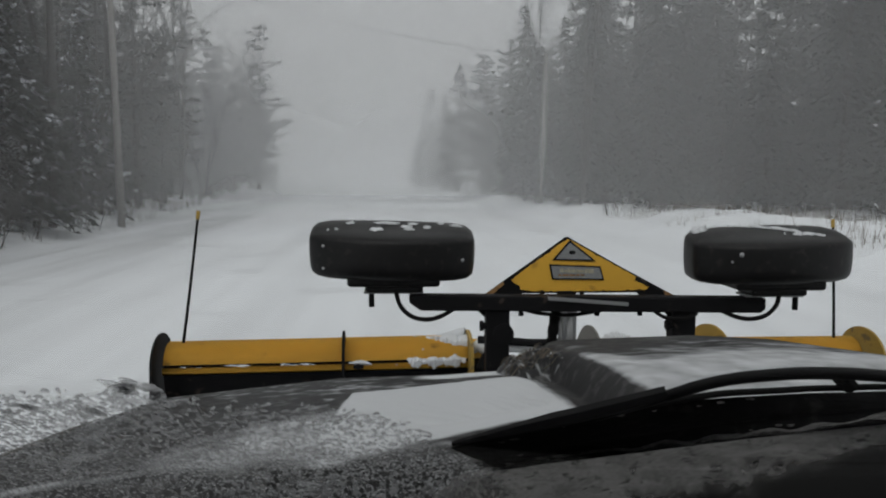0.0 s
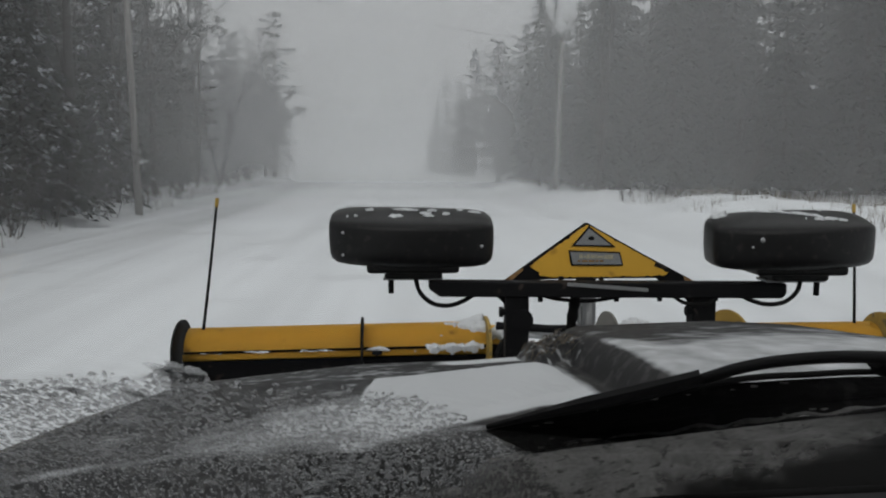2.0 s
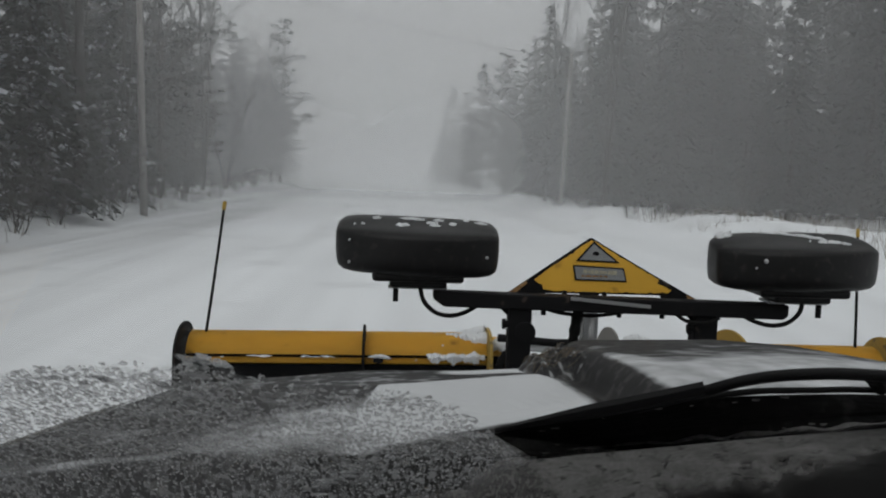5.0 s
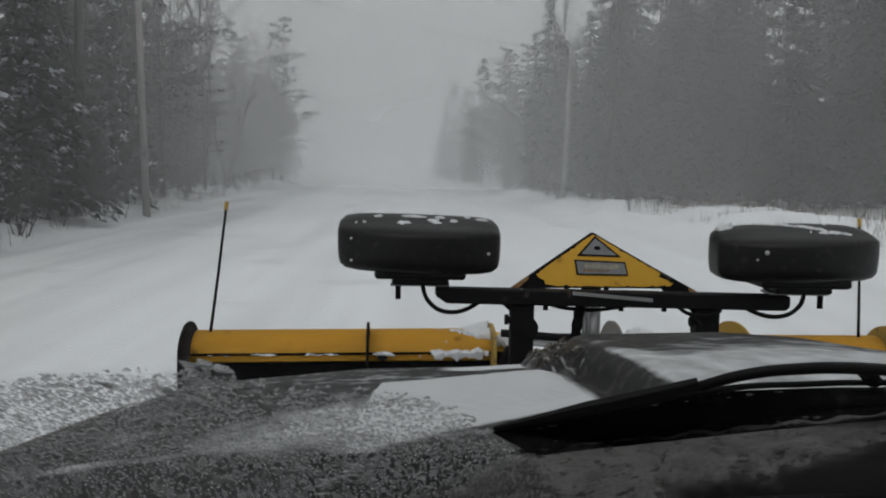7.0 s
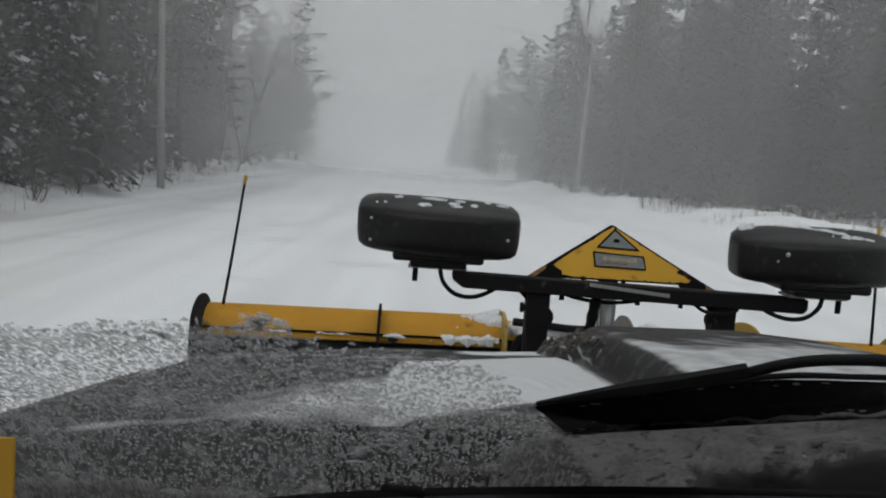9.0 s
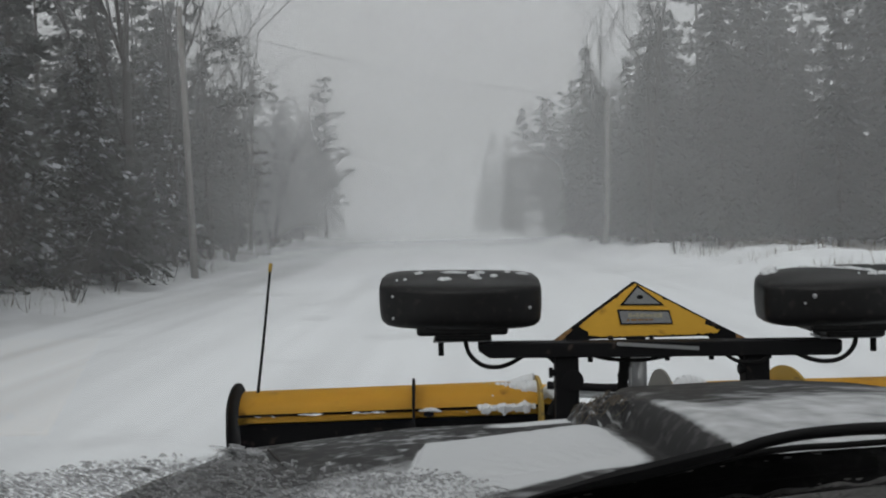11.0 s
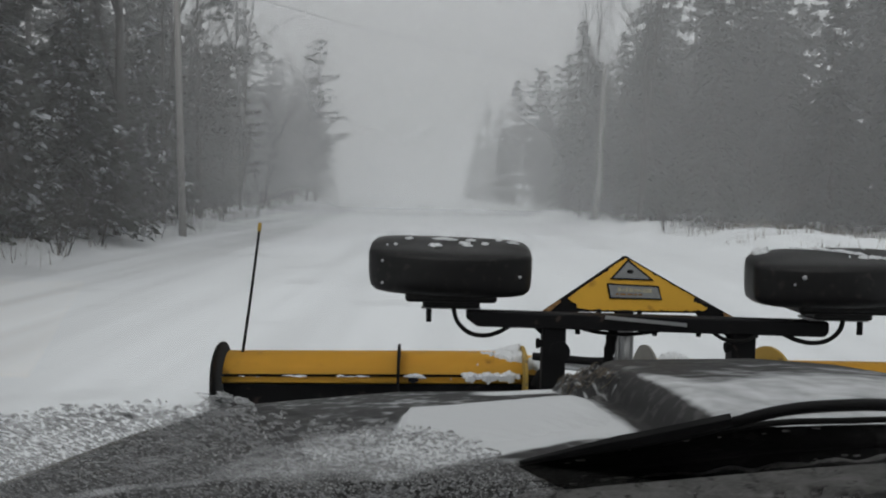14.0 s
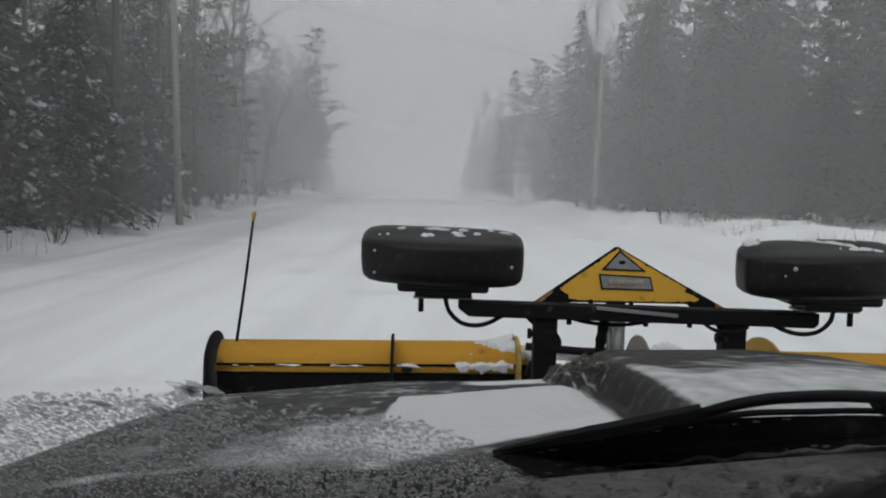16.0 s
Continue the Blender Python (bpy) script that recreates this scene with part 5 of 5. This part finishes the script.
        pp("caught_snow", bm, m_, label, True)

    crest = [(0.12, -0.004), (0.065, -0.004), (0.035, -0.018), (0.012, -0.040)]
    ledge = [(0.006, -0.050), (-0.004, -0.066), (-0.016, -0.074), (-0.014, -0.100)]
    lying(sec_l, 0.004, 0.26, crest, 0.018, 3, 1.1, 0.9)
    lying(sec_l, 0.012, 0.24, ledge, 0.016, 9, 1.1)
    for a, b, q in ((0.30, 0.40, 14), (0.45, 0.62, 17), (0.66, 0.80, 23), (0.84, 0.95, 31)):
        lying(sec_l, a, b, ledge[1:3], 0.004, q, 0.55)
    lying(sec_r, 0.03, 0.13, crest, 0.014, 41, 0.9)
    lying(sec_r, 0.30, 0.40, crest[:3], 0.006, 44, 0.9)
    # marker rods
    for base, tip, r in ((Vector((-0.758, 3.0, 0.95)), Vector((-0.684, 3.0, 1.509)), 0.006), (Vector((1.592, 3.0, 0.95)), Vector((1.566, 3.0, 1.485)), 0.006)):
        bm = bmesh.new()
        tube(bm, [base, base.lerp(tip, 0.5) + Vector((0.002, 0, 0)), tip], lambda s: r * (1 - 0.25 * s), 8, 10)
        rod = pp("marker_rod", bm, RUBBER, "thin black marker rod", True)
        bm = bmesh.new()
        cyl(bm, tip - (tip - base).normalized() * 0.025, tip + (tip - base).normalized() * 0.004, r * 1.15, seg=8)
        part("tip", bm, OLIVE, rod, "dirty yellow tip")


plow_frame()


def lamp_bar():
    y0 = 1.93
    # cross bar: channel with cut ends
    bm = bmesh.new()
    plate(bm, [(0.030, 1.368), (0.845, 1.360), (0.845, 1.335), (0.835, 1.326), (0.055, 1.334), (0.030, 1.352)], 0.05, Matrix.Translation((0, y0 - 0.0, 0)))
    bmesh.ops.bevel(bm, geom=bm.edges[:], offset=0.003, segments=1, affect="EDGES")
    pp("cross_bar", bm, STEEL, "black painted steel cross bar")
    for x, w in ((0.231, 0.053), (0.660, 0.054)):
        bm = bmesh.new()
        box(bm, (w, 0.05, 0.62), (x, y0 + 0.01, 1.03), bevel=0.004)
        cyl(bm, (x - w / 2 - 0.008, y0 - 0.005, 1.296), (x - w / 2 + 0.004, y0 - 0.005, 1.296), 0.008, seg=10)
        cyl(bm, (x - w / 2 - 0.014, y0 - 0.005, 1.296), (x - w / 2 - 0.006, y0 - 0.005, 1.296), 0.012, seg=6)
        if x < 0.4:
            cyl(bm, (x + 0.012, y0 - 0.02, 1.279), (x + 0.012, y0 + 0.03, 1.279), 0.024, seg=20)
        pp("post", bm, STEEL, "black steel post")
        bm = bmesh.new()
        plate(bm, [(x - w / 2 - 0.026, 1.336), (x - w / 2 + 0.004, 1.336), (x - w / 2 + 0.004, 1.308)], 0.008, Matrix.Translation((0, y0 + 0.01, 0)))
        pp("gusset", bm, STEEL)
    bm = bmesh.new()
    plate(bm, [(0.342, 1.366), (0.525, 1.352), (0.525, 1.344), (0.342, 1.358)], 0.003, Matrix.Translation((0, y0 - 0.028, 0)))
    pp("reflective_strip", bm, GALV, "pale reflective strip")
    for x in (0.285, 0.46, 0.56, 0.69):
        bm = bmesh.new()
        cyl(bm, (x, y0, 1.318), (x, y0, 1.345), 0.006, seg=8)
        pp("bolt", bm, STEEL)
    bm = bmesh.new()
    tube(bm, [(0.285, y0 + 0.02, 1.332), (0.33, y0 + 0.01, 1.322), (0.40, y0 + 0.01, 1.318), (0.46, y0 + 0.01, 1.326), (0.50, y0 + 0.02, 1.333)], 0.0045, 8, 20)
    tube(bm, [(0.585, y0 + 0.01, 1.335), (0.61, y0 - 0.03, 1.318), (0.66, y0 - 0.03, 1.316), (0.69, y0, 1.33)], 0.0045, 8, 20)
    pp("wiring", bm, RUBBER, "black wiring tied under the bar", True)
    # triangular guard
    ty = 2.02
    bm = bmesh.new()
    plate(bm, [(0.2091, 1.3538), (0.2538, 1.3861), (0.3949, 1.4867), (0.4006, 1.4911), (0.4057, 1.4925), (0.4114, 1.4911), (0.4165, 1.4874), (0.5490, 1.4147), (0.6102, 1.3824), (0.6685, 1.3516), (0.6066, 1.3472), (0.5857, 1.3501), (0.5763, 1.3597), (0.4338, 1.3589), (0.3006, 1.3575), (0.2610, 1.3487)], 0.008, Matrix.Translation((0, ty, 0)))
    tri = pp("triangle_guard", bm, STEEL, "black-edged triangular plate")
    # paint flaked away along the rim in small bites
    corners = [(0.4057, 1.4881), (0.4122, 1.4859), (0.5454, 1.4125), (0.5749, 1.3964), (0.5691, 1.3883), (0.5864, 1.3824), (0.6044, 1.3736), (0.5979, 1.3670), (0.5778, 1.3648), (0.5202, 1.3641), (0.4626, 1.3633), (0.3834, 1.3626), (0.3258, 1.3633), (0.2955, 1.3663), (0.2926, 1.3744), (0.2768, 1.3854), (0.2725, 1.3905), (0.3114, 1.4199), (0.3546, 1.4507), (0.3949, 1.4808), (0.3999, 1.4859)]
    worn = []
    for i, (a, b) in enumerate(zip(corners, corners[1:] + corners[:1])):
        a, b = Vector(a), Vector(b)
        n = max(1, int((b - a).length / 0.0035))
        side = Vector((a.y - b.y, b.x - a.x)).normalized()
        bottom = abs(a.y - b.y) < 0.003
        for q in range(n):
            c = a.lerp(b, q / n)
            bite = max(0.0, rough(c.x * 60, c.y * 60, 1.7, 4)) * (0.006 if bottom else 0.0045) + 0.0012 * rough(c.x * 300, c.y * 300, 1.3, 9)
            worn.append(tuple(c - side * bite))
    bm = bmesh.new()
    plate(bm, worn, 0.004, Matrix.Translation((0, ty - 0.006, 0)))
    part("painted_face", bm, YELLOW, tri, "chipped yellow paint").matrix_parent_inverse = Matrix()
    for pts in ([(0.2091, 1.3538), (0.2322, 1.3714), (0.2538, 1.3854), (0.2566, 1.3810), (0.2307, 1.3575)], [(0.6411, 1.3641), (0.6685, 1.3516), (0.6454, 1.3501)]):
        bm = bmesh.new()
        plate(bm, pts, 0.004, Matrix.Translation((0, ty - 0.006, 0)))
        part("corner_paint", bm, RUST, tri, "rust-brown corner")
    for pts, m_, y, nm in (([(0.3697, 1.4375), (0.4748, 1.4353), (0.4107, 1.4859)], STEEL, ty - 0.010, "emblem_border"),
                           ([(0.3783, 1.4412), (0.4633, 1.4397), (0.4107, 1.4793)], LABEL, ty - 0.013, "emblem"),
                           ([(0.3625, 1.4279), (0.4856, 1.4235), (0.4942, 1.3905), (0.3697, 1.3912)], STEEL, ty - 0.010, "sticker_border"),
                           ([(0.3668, 1.4243), (0.4820, 1.4199), (0.4899, 1.3942), (0.3733, 1.3949)], LABEL, ty - 0.013, "sticker")):
        bm = bmesh.new()
        plate(bm, pts, 0.002, Matrix.Translation((0, y, 0)))
        part(nm, bm, m_, tri)
    bm = bmesh.new()
    cyl(bm, (0.4160, ty - 0.0152, 1.4565), (0.4160, ty - 0.0140, 1.4565), 0.008, seg=14)
    bmesh.ops.scale(bm, vec=(1, 1, 0.6), space=Matrix.Translation((-0.416, 0, -1.4565)), verts=bm.verts)
    part("emblem_mark", bm, STEEL, tri)
    rnd = random.Random(12)
    x = 0.388
    while x < 0.466:
        w = rnd.uniform(0.005, 0.012)
        h = rnd.uniform(0.006, 0.011)
        bm = bmesh.new()
        box(bm, (w, 0.001, h), (x + w / 2, ty - 0.0148, 1.4125 - 0.03 * (x - 0.388) + h / 6))
        part("lettering_bar", bm, PRINT, tri)
        x += w + rnd.uniform(0.0005, 0.003)
    x = 0.384
    while x < 0.445:
        w = rnd.uniform(0.006, 0.014)
        bm = bmesh.new()
        box(bm, (w, 0.001, 0.004), (x + w / 2, ty - 0.0148, 1.4025))
        part("lettering_bar", bm, RUST, tri)
        x += w + 0.003
    for x, z, w in ((0.346, 1.358, 0.010), (0.405, 1.356, 0.044), (0.442, 1.357, 0.008)):
        bm = bmesh.new()
        box(bm, (w, 0.02, 0.016), (x, ty - 0.01, z), bevel=0.002)
        part("clip", bm, STEEL, tri)


lamp_bar()


def headlamp(x, y, z, turn, side, wide=1.0):
    """Plow lamp seen from behind: rounded black housing, stepped foot, bracket, bolt and cable."""
    m = pose(x, y, z, 0, 0, turn) @ Matrix.Diagonal((wide, 1, 1, 1))
    bm = bmesh.new()
    bmesh.ops.create_cube(bm, size=1, matrix=Matrix.Diagonal((0.372, 0.18, 0.142, 1)))
    bmesh.ops.subdivide_edges(bm, edges=bm.edges[:], cuts=9, use_grid_fill=True)
    for v in bm.verts:
        q = Vector((v.co.x / 0.186, v.co.y / 0.09, v.co.z / 0.071))
        ax, az, ay = abs(q.x), abs(q.z), abs(q.y)
        # super-ellipsoid rounding: firm corners in outline, soft edges
        k = (ax ** 9 + az ** 9) ** (1 / 9)
        k2 = (max(ax, az) ** 5 + ay ** 5) ** (1 / 5)
        mx = max(ax, az, 1e-6)
        s1 = mx / max(k, 1e-6)
        s2 = max(ax, az, ay) / max(k2, 1e-6)
        v.co = Vector((q.x * s1 * s2 * 0.186, q.y * s2 * 0.09, q.z * s1 * s2 * (0.071 if q.z > 0 else 0.060)))
        if v.co.z > 0:
            v.co.z -= 0.016 * (v.co.x / 0.186) ** 2 * side * 0.2 + 0.006 * (v.co.x / 0.186) ** 2
        v.co.x *= 1 - 0.025 * smooth(0.0, -0.07, v.co.z)
        v.co.z -= 0.026 * smooth(0.2, 1, v.co.z / 0.071) * smooth(0.07, -0.075, v.co.y)
        # the back bows out and the belly rises towards both ends
        if v.co.y < 0:
            v.co.y *= 1.12 - 0.62 * (v.co.x / 0.186) ** 2
        if v.co.z < 0:
            v.co.z += 0.003 * abs(v.co.x / 0.186) ** 2.5 * smooth(0, -0.05, v.co.z)
        v.co.z -= 0.004 * side * -v.co.x / 0.186
    bmesh.ops.transform(bm, matrix=m, verts=bm.verts)
    skin = [v.co.copy() for v in bm.verts]
    h = pp("headlamp", bm, LAMP, "black plastic plow headlamp housing with wet snow specks", True)
    bm = bmesh.new()
    box(bm, (0.205, 0.12, 0.024), (0.003, -0.01, -0.060), bevel=0.008)
    box(bm, (0.128, 0.09, 0.020), (0.004, -0.01, -0.076), bevel=0.006)
    bmesh.ops.transform(bm, matrix=m, verts=bm.verts)
    part("foot", bm, LAMP, h)
    bm = bmesh.new()
    box(bm, (0.134, 0.06, 0.006), (0.003, 0, -0.0885), bevel=0.001)
    bmesh.ops.transform(bm, matrix=m, verts=bm.verts)
    part("bracket", bm, GALV, h, "worn steel bracket")
    bm = bmesh.new()
    bx = 0.058 if side > 0 else -0.047
    cyl(bm, (bx, -0.015, -0.123), (bx, -0.015, -0.087), 0.0065, seg=10)
    bmesh.ops.transform(bm, matrix=m, verts=bm.verts)
    part("bolt", bm, STEEL, h)
    bm = bmesh.new()
    c = -side
    pts = [(c * 0.008, -0.03, -0.085), (c * 0.018, -0.035, -0.118), (c * 0.045, -0.035, -0.143), (c * 0.080, -0.03, -0.150), (c * 0.113, -0.02, -0.143), (c * 0.145, -0.01, -0.126)]
    tube(bm, [(px_ + (0.022 if side > 0 else 0), py_, pz_ * (0.94 if side > 0 else 1)) for px_, py_, pz_ in pts], 0.0052, 8, 24)
    bmesh.ops.transform(bm, matrix=m, verts=bm.verts)
    part("cable", bm, RUBBER, h, smooth=True)
    rnd = random.Random(int(abs(x) * 1000))
    spots = [(-0.096, 0.015, 0.012, 0.004), (-0.009, 0.018, 0.036, 0.005), (0.046, 0.018, 0.014, 0.005), (0.030, -0.006, 0.013, 0.006), (0.078, -0.003, 0.010, 0.006), (-0.035, -0.030, 0.018, 0.010), (0.036, -0.024, 0.016, 0.004), (0.111, 0.03, 0.009, 0.004), (0.146, 0.02, 0.018, 0.005)]
    if side > 0:
        spots = [(-0.155, 0.035, 0.024, 0.012), (-0.06, 0.040, 0.034, 0.006), (-0.02, 0.026, 0.034, 0.007), (0.02, 0.010, 0.032, 0.006), (0.052, -0.006, 0.018, 0.004), (0.05, -0.030, 0.012, 0.006), (0.078, -0.026, 0.020, 0.006), (0.105, -0.03, 0.012, 0.005)]
    spots += [(rnd.uniform(-0.15, 0.15), rnd.uniform(-0.05, 0.05), rnd.uniform(0.002, 0.005), rnd.uniform(0.001, 0.003)) for _ in range(5)]
    top = [m.inverted() @ c for c in skin if c.z > z]

    def lid(px_, py_):
        near = sorted(top, key=lambda c: (c.x - px_) ** 2 + (c.y - py_) ** 2 - 0.5 * c.z ** 2)[:5]
        ws_ = [1 / ((c.x - px_) ** 2 + (c.y - py_) ** 2 + 1e-5) for c in near]
        return sum(w_ * c.z for w_, c in zip(ws_, near)) / sum(ws_)

    for i, (sx, sy, w, dd) in enumerate(spots):
        high = 0.012 if side > 0 and i == 0 else 0.003
        bm = bmesh.new()
        bmesh.ops.create_icosphere(bm, subdivisions=3, radius=1)
        for v in bm.verts:
            k = 1 + 0.75 * noise.noise(v.co * 2.2 + Vector((sx * 90, 0, 0)))
            px_, py_ = sx + 0.75 * v.co.x * w * k, sy + v.co.y * dd * 1.15 * k - (0.35 * v.co.x * w if side > 0 and i in (1, 2, 3, 4) else 0)
            v.co = Vector((px_, py_, lid(px_, py_) + 0.0006 + v.co.z * high * k))
        bmesh.ops.transform(bm, matrix=m, verts=bm.verts)
        part("snow_speck", bm, HOOD_SNOW, h, smooth=True)
    for sx, sz, w in ((-0.151, 0.019, 0.0035), (-0.151, -0.030, 0.0035), (0.155, -0.012, 0.004)) if side < 0 else ((-0.098, 0.010, 0.006), (-0.118, -0.006, 0.003)):
        aim_at = m @ Vector((sx, -0.09, sz))
        near = min((c for c in skin if (c.x - aim_at.x) ** 2 + (c.z - aim_at.z) ** 2 < 0.018 ** 2), key=lambda c: c.y)
        bm = bmesh.new()
        bmesh.ops.create_icosphere(bm, subdivisions=2, radius=w)
        bmesh.ops.transform(bm, matrix=Matrix.Translation((aim_at.x, near.y, aim_at.z)) @ Matrix.Diagonal((1, 0.6, 1, 1)), verts=bm.verts)
        part("screw", bm, GALV, h)


headlamp(-0.008, 1.95, 1.462, 0, -1)
headlamp(0.859, 1.93, 1.455, 0, 1, 1.0)
